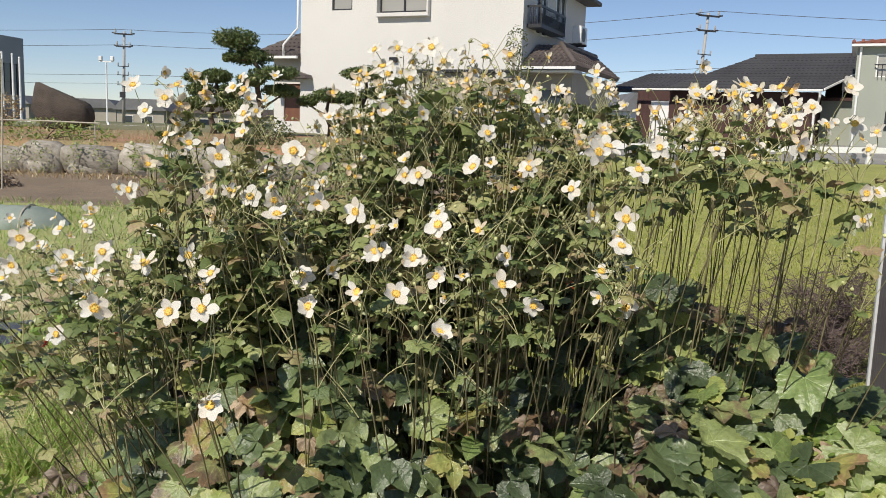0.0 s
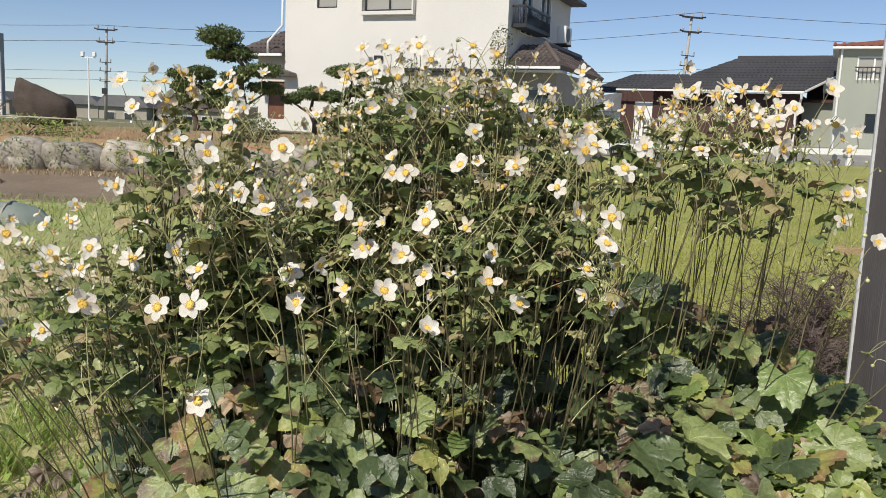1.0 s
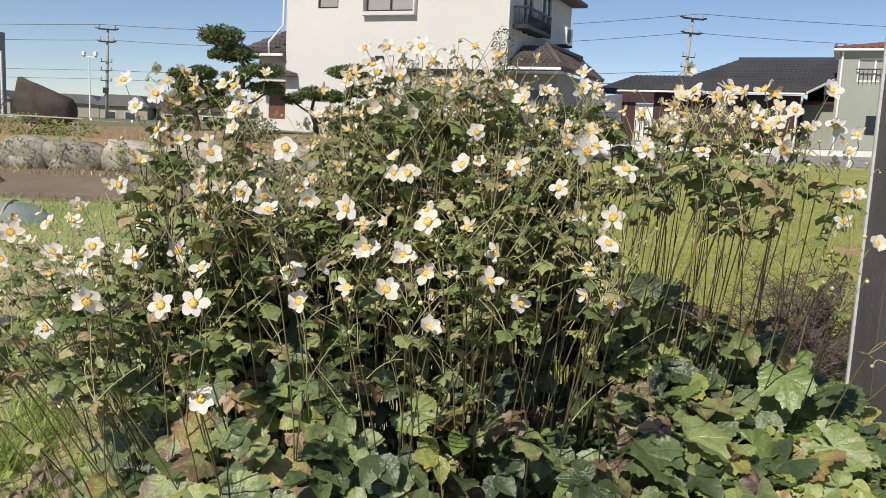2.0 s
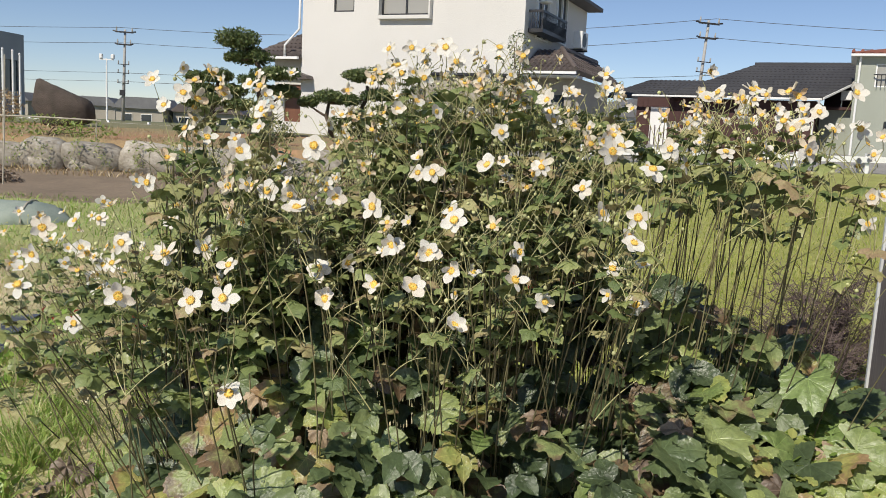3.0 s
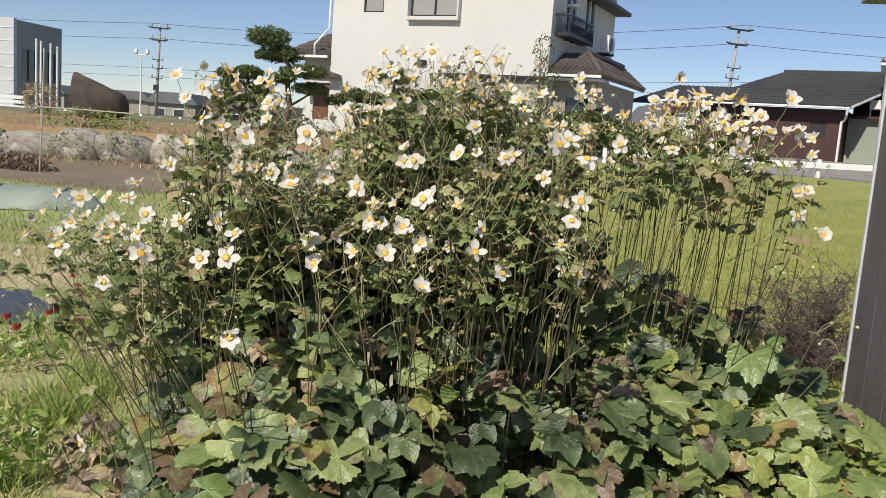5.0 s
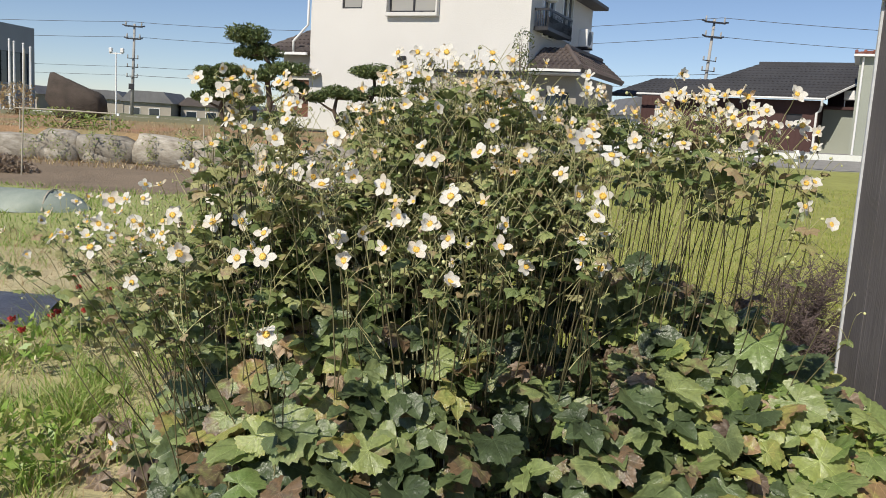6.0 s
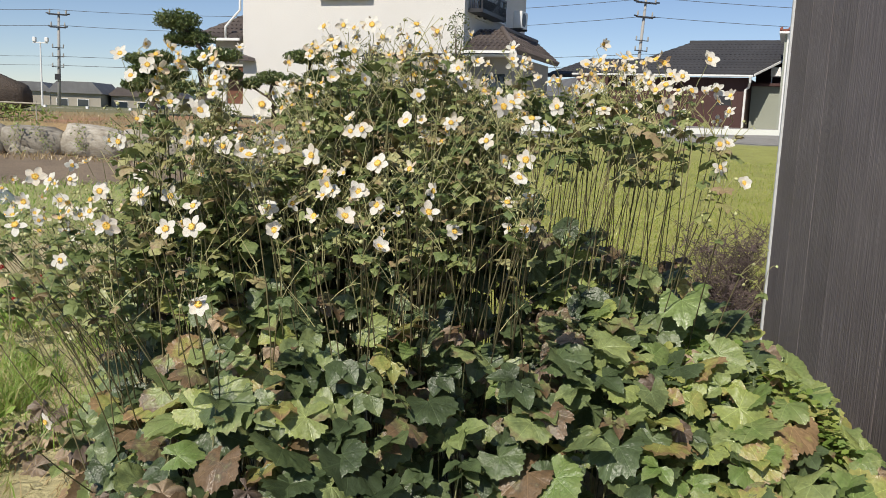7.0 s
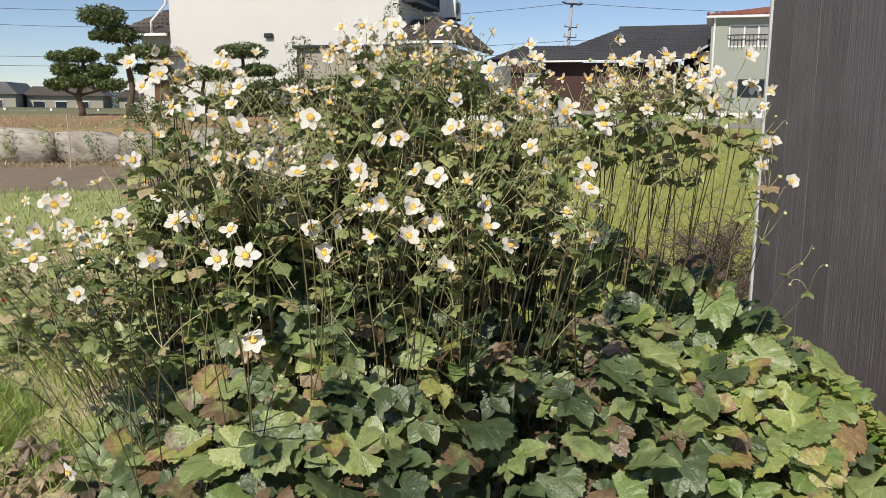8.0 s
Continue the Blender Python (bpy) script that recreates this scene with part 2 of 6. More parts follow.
def charred_boards():
    """Black-stained siding with fine upright ribs, grey where it is worn."""
    m, nt, bs = nodes_of("black_stained_siding")
    tc = nt.nodes.new("ShaderNodeTexCoord")
    mp = nt.nodes.new("ShaderNodeMapping")
    mp.inputs["Scale"].default_value = (1, 1, 0.035)
    nt.links.new(tc.outputs["Object"], mp.inputs[0])
    streak = noise_node(nt, mp.outputs[0], 65.0, 3.0)
    patch = noise_node(nt, tc.outputs["Object"], 2.2, 4.0)
    r = ramp(nt, [(0.112, 0.095, 0.098), (0.150, 0.128, 0.131), (0.235, 0.208, 0.208)])
    mixv = nt.nodes.new("ShaderNodeMath")
    mixv.operation = "MULTIPLY_ADD"
    mixv.inputs[1].default_value = 0.6
    sub = nt.nodes.new("ShaderNodeMath")
    sub.operation, sub.inputs[1].default_value = "MULTIPLY", 0.42
    nt.links.new(patch.outputs[0], sub.inputs[0])
    nt.links.new(streak.outputs[0], mixv.inputs[0])
    nt.links.new(sub.outputs[0], mixv.inputs[2])
    nt.links.new(mixv.outputs[0], r.inputs[0])
    oi = nt.nodes.new("ShaderNodeObjectInfo")
    col = value_shift(nt, r.outputs[0], oi.outputs["Random"], 0.85, 1.15)
    nt.links.new(col, bs.inputs["Base Color"])
    bs.inputs["Roughness"].default_value = 0.7
    b = nt.nodes.new("ShaderNodeBump")
    b.inputs["Strength"].default_value, b.inputs["Distance"].default_value = 0.9, 0.006
    nt.links.new(streak.outputs[0], b.inputs["Height"])
    nt.links.new(b.outputs[0], bs.inputs["Normal"])
    return m


M_SIDING = charred_boards()


def soil_material():
    m, nt, bs = nodes_of("garden_ground")
    at = nt.nodes.new("ShaderNodeVertexColor")
    at.layer_name = "soil"
    tc = nt.nodes.new("ShaderNodeTexCoord")
    big = noise_node(nt, tc.outputs["Object"], 1.7, 6.0)
    small = noise_node(nt, tc.outputs["Object"], 22.0, 5.0, 0.7)
    col = value_shift(nt, at.outputs[0], big.outputs[0], 0.65, 1.35)
    col = value_shift(nt, col, small.outputs[0], 0.5, 1.5)
    nt.links.new(col, bs.inputs["Base Color"])
    bs.inputs["Roughness"].default_value = 0.95
    b = nt.nodes.new("ShaderNodeBump")
    b.inputs["Strength"].default_value, b.inputs["Distance"].default_value = 0.7, 0.04
    nt.links.new(small.outputs[0], b.inputs["Height"])
    nt.links.new(b.outputs[0], bs.inputs["Normal"])
    return m


M_SOIL = soil_material()


# ------------------------------------------------------------ mesh building
class Shape:
    """Vertices, faces and leaf coordinates of one mesh."""

    def __init__(self):
        self.v, self.f, self.uv = [], [], []

    def add(self, verts, faces, uvs=None):
        n = len(self.v)
        self.v += [tuple(p) for p in verts]
        self.f += [tuple(i + n for i in f) for f in faces]
        self.uv += list(uvs) if uvs else [(p[0], p[1]) for p in verts]
        return self

    def box(self, x0, x1, y0, y1, z0, z1, m=None, chamfer=0.0):
        if chamfer:
            bm = bmesh.new()
            bmesh.ops.create_cube(bm, size=1)
            for v in bm.verts:
                v.co = (x0 if v.co.x < 0 else x1, y0 if v.co.y < 0 else y1, z0 if v.co.z < 0 else z1)
            bmesh.ops.bevel(bm, geom=bm.edges[:], offset=chamfer, segments=1, affect="EDGES")
            bm.verts.index_update()
            vs, fs = [v.co.copy() for v in bm.verts], [[v.index for v in f.verts] for f in bm.faces]
            bm.free()
        else:
            vs = [Vector((x, y, z)) for z in (z0, z1) for x, y in ((x0, y0), (x1, y0), (x1, y1), (x0, y1))]
            fs = [(3, 2, 1, 0), (4, 5, 6, 7), (0, 1, 5, 4), (1, 2, 6, 5), (2, 3, 7, 6), (3, 0, 4, 7)]
        if m:
            vs = [m @ v for v in vs]
        return self.add(vs, fs)

    def tube(self, pts, radii, sides=6, cap=True):
        pts = [Vector(p) for p in pts]
        if not isinstance(radii, (list, tuple)):
            radii = [radii] * len(pts)
        vs, fs = [], []
        for i, p in enumerate(pts):
            d = (pts[min(i + 1, len(pts) - 1)] - pts[max(i - 1, 0)]).normalized()
            a = d.cross(Vector((0.31, 0.95, 0.05)) if abs(d.y) < 0.9 else Vector((1, 0, 0.1))).normalized()
            b = d.cross(a)
            vs += [p + (a * math.cos(t) + b * math.sin(t)) * radii[i] for t in [k * math.tau / sides for k in range(sides)]]
        for i in range(len(pts) - 1):
            for k in range(sides):
                fs.append((i * sides + k, i * sides + (k + 1) % sides, (i + 1) * sides + (k + 1) % sides, (i + 1) * sides + k))
        if cap:
            fs += [tuple(range(sides))[::-1], tuple(range((len(pts) - 1) * sides, len(pts) * sides))]
        return self.add(vs, fs)

    def prism(self, outline, y0, y1, m=None):
        """An outline in x and z, pulled along y."""
        n = len(outline)
        vs = [Vector((x, y0, z)) for x, z in outline] + [Vector((x, y1, z)) for x, z in outline]
        if m:
            vs = [m @ v for v in vs]
        fs = [tuple(range(n)), tuple(range(n, 2 * n))[::-1]] + [(i, i + n, (i + 1) % n + n, (i + 1) % n) for i in range(n)]
        return self.add(vs, fs)

    def weld(self):
        """Joins vertices in one place and drops the faces inside."""
        seen, key = {}, []
        vs, uv = [], []
        for v, t in zip(self.v, self.uv):
            k = (round(v[0], 4), round(v[1], 4), round(v[2], 4))
            if k not in seen:
                seen[k] = len(vs)
                vs.append(v)
                uv.append(t)
            key.append(seen[k])
        count = {}
        faces = [tuple(dict.fromkeys(key[i] for i in f)) for f in self.f]
        for f in faces:
            count[frozenset(f)] = count.get(frozenset(f), 0) + 1
        self.v, self.uv = vs, uv
        self.f = [f for f in faces if len(f) > 2 and count[frozenset(f)] == 1]
        return self

    def mesh(self, name, mat, smooth=False):
        me = bpy.data.meshes.new(name)
        me.from_pydata(self.v, [], self.f)
        layer = me.uv_layers.new(name="UVMap")
        idx = np.empty(len(me.loops), dtype=np.int32)
        me.loops.foreach_get("vertex_index", idx)
        layer.data.foreach_set("uv", np.array(self.uv, dtype=np.float32)[idx].ravel())
        if smooth:
            me.polygons.foreach_set("use_smooth", [True] * len(me.polygons))
        me.materials.append(mat)
        me.update()
        return me


def bend(a, b, c, n=6):
    """Points on a curve from a to c that leans towards b."""
    a, b, c = Vector(a), Vector(b), Vector(c)
    return [a * (1 - t) ** 2 + b * 2 * t * (1 - t) + c * t * t for t in [i / n for i in range(n + 1)]]


def part(name, shape, mat, parent, label="", smooth=False, m=None):
    ob = new(name, shape.mesh(name, mat, smooth) if isinstance(shape, Shape) else shape)
    ob.parent = parent
    if m is not None:
        ob.matrix_basis = m
    if label:
        ob["label"] = label
    return ob


def thing(name, m, label, category, group="", kind=""):
    ob = new(name)
    ob.empty_display_size = 0.1
    ob.matrix_basis = m
    return tagged(ob, label, category, group, kind)


def solid(name, shape, mat, label, category, group="", kind="", m=None, smooth=False):
    ob = new(name, shape.mesh(name, mat, smooth))
    if m is not None:
        ob.matrix_basis = m
    return tagged(ob, label, category, group, kind)


def step(a, b, x):
    t = min(1.0, max(0.0, (x - a) / (b - a)))
    return t * t * (3 - 2 * t)


def uni(a, b):
    return random.uniform(a, b)


# ------------------------------------------------------------ ground
WALL_Y = 16.0


def height(x, y):
    """Height of the ground: garden, sloping lawn on one side, field and terrace on the other."""
    right = 0.055 * max(0.0, min(y, 20) - 3) + 0.5 * step(21, 29, y)
    left = 0.032 * max(0.0, min(y, WALL_Y) - 3) + 0.58 * step(WALL_Y - 0.02, WALL_Y + 0.3, y) + 0.2 * step(WALL_Y + 1, 28, y)
    k = step(-1.5, 1.5, x)
    z = left * (1 - k) + right * k
    z += 0.035 * noise.noise((x * 0.9, y * 0.9, 3.1)) * step(1.0, 4, y) * (1 - step(30, 60, y))
    return z - 0.10 * step(1.6, 2.4, x) * (1 - step(5, 8, y)) - 0.1 * step(60, 200, y)


def ground_colour(x, y):
    n = noise.noise((x * 0.5, y * 0.5, 0)) * 1.2
    straw, green, lawn, earth, orange = (0.62, 0.51, 0.33), (0.36, 0.38, 0.15), (0.32, 0.33, 0.09), (0.235, 0.18, 0.125), (0.40, 0.22, 0.125)
    # unseen ground round the camera, made this pale to bounce fill onto the bush
    pale = (0.50, 0.45, 0.38)
    if y > 60:
        return (0.13, 0.15, 0.07)
    if x > 0.4 + n * 0.4 and y > 3.2:
        return lawn if y < 22.2 else (0.30, 0.29, 0.27)
    if y > WALL_Y:
        k = min(1.0, max(0.0, 0.45 + 1.1 * noise.noise((x * 0.8, y * 0.5, 4))))
        return tuple(a * k + b * (1 - k) for a, b in zip(orange, (0.27, 0.24, 0.12))) if y < 25 + n else (0.2, 0.19, 0.1)
    if y > 11.6 + n * 0.4:
        return earth
    if y > 7.0 + n:
        return green
    if y < 1.1 + 0.5 * n:
        return pale
    return tuple(a * (0.5 + 0.4 * n) + b * (0.5 - 0.4 * n) for a, b in zip(straw, green))


def build_ground():
    def axis(near, fine, mid, far):
        a = list(np.arange(-near, near, fine)) + list(np.arange(near, mid, 0.8))
        out = [v for v in a] + [mid * 1.35 ** i for i in range(1, 15)]
        return sorted(set(round(v, 3) for v in out if v < far)) + [far]
    xs = axis(7, 0.16, 36, 1800)
    xs = sorted(set([-v for v in xs if v > 7] + xs))
    ys = [-1800, -600, -200, -60, -20, -8, -4] + [round(v, 3) for v in np.arange(-2, 12, 0.16)] + [round(v, 3) for v in np.arange(12, 15.8, 0.4)] + [15.9, 15.98, 16.1, 16.3] + \
        [round(v, 3) for v in np.arange(16.8, 40, 0.8)] + [40 * 1.35 ** i for i in range(1, 13)] + [1800]
    verts = [(x, y, height(x, y)) for y in ys for x in xs]
    w = len(xs)
    faces = [(j * w + i, j * w + i + 1, (j + 1) * w + i + 1, (j + 1) * w + i) for j in range(len(ys) - 1) for i in range(w - 1)]
    s = Shape().add(verts, faces)
    me = s.mesh("ground", M_SOIL, True)
    layer = me.color_attributes.new("soil", "FLOAT_COLOR", "POINT")
    layer.data.foreach_set("color", np.array([(*ground_colour(v[0], v[1]), 1.0) for v in verts], dtype=np.float32).ravel())
    tagged(new("ground", me), "garden soil with patchy grass, tilled field and lawn", "ground", kind="structure")


build_ground()


# ------------------------------------------------------------ leaves, petals, blades (shared meshes)
def lobed(lobes, teeth, n=44, rings=4, droop=0.22, pleat=0.10, floor_r=0.60, seed=0, width=0.74, soft=0.0, curl=0.0):
    """A palmate leaf: stalk at the origin, longest lobe along +y, one unit long."""
    rs = random.Random(seed)
    s = Shape()
    vs, fs, uv = [(0, 0, 0)], [], [(0, 0)]
    span = radians(158)
    ph = rs.uniform(0, 6)
    for j in range(1, rings + 1):
        q = (j / rings) ** 0.85
        for i in range(n + 1):
            a = -span + 2 * span * i / n
            near = min(abs(a - radians(t)) for t, _ in lobes)
            r = max([length * (1 - (abs(a - radians(t)) / width) ** 2.2 * 0.5) for t, length in lobes] + [floor_r])
            if soft:
                r = r * (1 - soft) + soft * (0.62 + 0.30 * math.cos(a * 0.55) + 0.05 * math.cos(a * 360 / 52.0))
            r *= 1 + 0.05 * math.sin(5 * a + ph) + 0.03 * math.sin(11 * a - ph)
            if j == rings:
                r *= 1 + teeth * (1 if i % 2 else -1) * (0.6 + 0.4 * math.sin(7 * a + ph))
            r *= q
            z = pleat * r * min(1, near / 0.42) - droop * r * r - curl * max(0.0, q - 0.55) * (1 + math.sin(2 * a + ph)) + 0.06 * r * math.sin(3 * a + ph) + 0.035 * r * math.sin(9 * a + 2 * ph) * q + 0.035 * rs.uniform(-1, 1) * q
            vs.append((r * math.sin(a), r * math.cos(a), z))
            uv.append((r * math.sin(a), r * math.cos(a)))
    w = n + 1
    for i in range(n):
        fs.append((0, 1 + i + 1, 1 + i))
        for j in range(rings - 1):
            a = 1 + j * w + i
            fs.append((a, a + 1, a + w + 1, a + w))
    return s.add(vs, fs, uv)


BROAD = [[(0, 1.0), (52, 0.95), (-52, 0.93), (105, 0.82), (-105, 0.8)], [(0, 1.0), (52, 0.88), (-52, 0.9), (104, 0.74), (-104, 0.76)], [(0, 1.0), (54, 0.82), (-50, 0.88), (108, 0.72), (-102, 0.7)]]


def palm_leaf(seed, cut=0.3, n=46, rings=4, droop=0.12, curl=0.15, pleat=0.09):
    """A broad leaf of three to five pointed lobes with a sawn edge, stalk at the origin, one unit long."""
    rs = random.Random(seed)
    vs, fs, uv = [(0, 0, 0)], [], [(0, 0)]
    lobes = [(0, 1.0), (52, rs.uniform(0.78, 0.98)), (-52, rs.uniform(0.78, 0.98)), (104, rs.uniform(0.55, 0.72)), (-104, rs.uniform(0.55, 0.72))]
    ph, span = rs.uniform(0, 6), radians(rs.uniform(142, 158))
    for j in range(1, rings + 1):
        q = (j / rings) ** 0.9
        for i in range(n + 1):
            a = -span + 2 * span * i / n
            r = max(ln * (1 - cut * min(1.2, abs(a - radians(t)) / 0.45) ** 1.8) for t, ln in lobes)
            r *= 1 + 0.04 * math.sin(3 * a + ph)
            if j == rings:
                r *= 1 + (0.045 if i % 2 else -0.035) + rs.uniform(-0.02, 0.02)
            r *= q
            x, y = r * math.sin(a), r * math.cos(a)
            between_ribs = abs((abs(math.degrees(a)) + 26) % 52 - 26) / 26
            z = pleat * r * between_ribs * q - droop * r * r + curl * max(0.0, q - 0.45) * math.sin(2.0 * a + ph)
            z += 0.11 * q * noise.noise((x * 2.5, y * 2.5, seed * 1.7)) + 0.06 * q * noise.noise((x * 6, y * 6, seed)) + 0.012 * rs.uniform(-1, 1)
            vs.append((x, y, z))
            uv.append((x, y))
    w = n + 1
    for i in range(n):
        fs.append((0, 2 + i, 1 + i))
        for j in range(rings - 1):
            k = 1 + j * w + i
            fs.append((k, k + 1, k + w + 1, k + w))
    return Shape().add(vs, fs, uv)


def palm_set(mat, seed, count):
    return [palm_leaf(seed + i, (0.11, 0.20, 0.15, 0.26)[i % 4], droop=(0.08, 0.25, 0.15, 0.34)[i % 4], curl=(0.1, 0.3, 0.2)[i % 3]).mesh("leaf_blade", mat, True) for i in range(count)]


leaf_meshes = palm_set(M_LEAF, 0, 9)
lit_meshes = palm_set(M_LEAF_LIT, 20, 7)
dry_meshes = [lobed(BROAD[i % 3], 0.05, seed=40 + i, droop=0.7, pleat=0.45, soft=0.6).mesh("leaf_blade", M_LEAF_DRY, True) for i in range(3)]


def whorl_shape(seed, n=22):
    """Three stem leaves round a node."""
    rs = random.Random(seed)
    s = Shape()
    for k in range(3):
        leaf = lobed([(0, 1.0), (44, 0.8), (-44, 0.8)], 0.06, n=n, rings=2, droop=0.4, pleat=0.18, floor_r=0.12, seed=seed * 7 + k, width=0.62)
        m = pose(0, 0, 0, 0, 0, k * 120 + rs.uniform(-25, 25)) @ pose(0, 0, 0, rs.uniform(-25, 25), rs.uniform(-20, 20), 0) @ Matrix.Scale(rs.uniform(0.7, 1.1), 4)
        s.add([m @ Vector(v) for v in leaf.v], leaf.f, leaf.uv)
    return s.weld()


def trifoliate(seed):
    """Three ovate toothed leaflets on one stalk, one unit long."""
    rs = random.Random(seed)
    s = Shape()
    for k, turn in enumerate((0, 74, -74)):
        n, ln, wd = 9, (1.0, 0.86, 0.86)[k] * rs.uniform(0.9, 1.08), 0.34 * rs.uniform(0.9, 1.15)
        arch, bow = rs.uniform(0.08, 0.3), rs.uniform(-0.08, 0.08)
        vs, fs = [], []
        for j in range(n + 1):
            t = j / n
            half = wd * (math.sin(math.pi * t ** 0.72) ** 0.75 if 0 < j < n else 0.0) * (1 + (0.07 if j % 2 else -0.05))
            for u in (-1, -0.5, 0, 0.5, 1):
                z = 0.34 * abs(u) * half - arch * t * t + 0.035 * math.sin(j * 1.9) * abs(u) * half / wd + 0.012 * rs.uniform(-1, 1)
                vs.append((half * u + bow * t * t, 0.06 + ln * t, z))
        fs = [(j * 5 + i, j * 5 + i + 1, (j + 1) * 5 + i + 1, (j + 1) * 5 + i) for j in range(n) for i in range(4)]
        m = pose(0, 0, 0, rs.uniform(-14, 12), rs.uniform(-16, 16), turn + rs.uniform(-10, 10))
        s.add([m @ Vector((v[0], v[1] if v[1] > 0.061 else 0, v[2])) for v in vs], fs, [(v[0], v[1] + 0.15) for v in vs])
    return s.weld()


tri_meshes = [trifoliate(i).mesh("leaf_blade", M_LEAF, True) for i in range(6)]
tri_lit = [trifoliate(i + 8).mesh("leaf_blade", M_LEAF_LIT, True) for i in range(3)]
whorls = [whorl_shape(i).mesh("leaf_whorl", M_WHORL, True) for i in range(6)]
dry_whorls = [whorl_shape(i + 20).mesh("leaf_whorl", M_LEAF_DRY, True) for i in range(2)]
spare_whorls = [whorl_shape(i + 40, 12) for i in range(5)]


def petal_mesh(seed, mat, wide=0.78, cup=0.25):
    """An obovate petal along +y, one unit long, cupped."""
    rs = random.Random(seed)
    s = Shape()
    cols, rows = 4, 5
    vs, uv = [], []
    for j in range(rows + 1):
        t = j / rows
        half = wide * 0.5 * (0.30, 0.62, 0.90, 1.0, 0.92, 0.50)[j] * (1 + rs.uniform(-0.05, 0.05))
        for i in range(cols + 1):
            u = i / cols * 2 - 1
            x, y = half * u, 0.08 + 0.92 * t - 0.10 * u * u * t
            z = cup * (t * t * 0.7 + 0.35 * u * u * t) - 0.12 * max(0, t - 0.75) + rs.uniform(-0.02, 0.02) * t
            vs.append((x, y, z))
            uv.append((x * 2, y * 2))
    fs = [(j * (cols + 1) + i, j * (cols + 1) + i + 1, (j + 1) * (cols + 1) + i + 1, (j + 1) * (cols + 1) + i) for j in range(rows) for i in range(cols)]
    return s.add(vs, fs, uv).mesh("petal", mat, True)


petals = [petal_mesh(i, M_PETAL, uni(0.64, 0.9), uni(-0.08, 0.26)) for i in range(12)]
old_petals = [petal_mesh(i + 9, M_PETAL_OLD, uni(0.55, 0.75), uni(-0.2, 0.6)) for i in range(3)]


def ball(s, c, r, sides=8, rings=5, squash=1.0):
    vs, fs = [(c[0], c[1], c[2] - r * squash)], []
    for j in range(1, rings):
        a = math.pi * j / rings
        vs += [(c[0] + r * math.sin(a) * math.cos(t), c[1] + r * math.sin(a) * math.sin(t), c[2] - r * squash * math.cos(a)) for t in [k * math.tau / sides for k in range(sides)]]
    vs.append((c[0], c[1], c[2] + r * squash))
    for k in range(sides):
        fs.append((0, 1 + (k + 1) % sides, 1 + k))
        fs.append((len(vs) - 1, len(vs) - 1 - sides + k, len(vs) - 1 - sides + (k + 1) % sides))
        for j in range(rings - 2):
            a = 1 + j * sides
            fs.append((a + k, a + (k + 1) % sides, a + sides + (k + 1) % sides, a + sides + k))
    return s.add(vs, fs)


def centre_mesh(seed):
    """The ring of stamens: a low crown of many small anthers."""
    rs = random.Random(seed)
    s = Shape()
    ball(s, (0, 0, 0.05), 0.28, 14, 4, 0.36)
    for k in range(80):
        a, r = k * 2.4, 0.09 + 0.20 * math.sqrt(rs.random())
        p = Vector((r * math.cos(a), r * math.sin(a), 0.10 + rs.uniform(-0.03, 0.06)))
        s.box(-0.02, 0.02, -0.02, 0.02, -0.05, 0.03, Matrix.Translation(p) @ pose(0, 0, 0, rs.uniform(-40, 40), rs.uniform(-40, 40), 57 * a))
    n = len(s.f)
    ball(s, (0, 0, 0.11), 0.07, 8, 5)
    me = s.mesh("flower", M_STAMEN)
    me.materials.append(M_CARPEL)
    for f in me.polygons[n:]:
        f.material_index = 1
    return me


centres = [centre_mesh(i) for i in range(3)]
bud_meshes = [ball(Shape(), (0, 0, 0), 1.0, 8, 6, q).mesh("bud", M_BUD, True) for q in (0.85, 1.0, 1.15)]


# ------------------------------------------------------------ anemones
def rot_to(d, spin=0.0):
    return Vector(d).normalized().to_track_quat("Z", "Y").to_matrix().to_4x4() @ pose(0, 0, 0, 0, 0, spin)


def flower(plant, at, facing, size=0.037, old=False, bare=0.2):
    """A flower part: crown of stamens with its petals under it."""
    m = Matrix.Translation(Vector(at) - plant.location) @ rot_to(facing, uni(0, 360)) @ Matrix.Scale(size, 4)
    f = part("flower", random.choice(centres), M_STAMEN, plant, m=m)
    count = random.choice((5, 5, 5, 6, 6, 4)) if not old else random.choice((3, 4, 5))
    gone = random.random() < 0.15 + bare
    droop = uni(-20, 30)
    slim = uni(0.72, 1.05)
    for k in range(count):
        if gone and k == 0 and count > 4:
            continue
        mesh = random.choice(old_petals if old else petals)
        pm = pose(0, 0, -0.02 + 0.02 * (k % 2), 0, 0, 360 * k / count + uni(-9, 9)) @ pose(0, 0, 0, droop + uni(-16, 16), uni(-22, 22), 0) @ Matrix.Diagonal((slim * uni(0.85, 1.1), uni(0.82, 1.1), 1, 1))
        part("petal", mesh, None, f, m=pm)
    return f


def stalk(s, a, b, r0, r1, sag=0.03, n=4, sides=4):
    a, b = Vector(a), Vector(b)
    mid = a.lerp(b, 0.5) + Vector((uni(-sag, sag), uni(-sag, sag), abs(uni(0, sag))))
    pts = bend(a, mid, b, n)
    s.tube(pts, [r0 + (r1 - r0) * i / n for i in range(n + 1)], sides, cap=False)


rest = {}


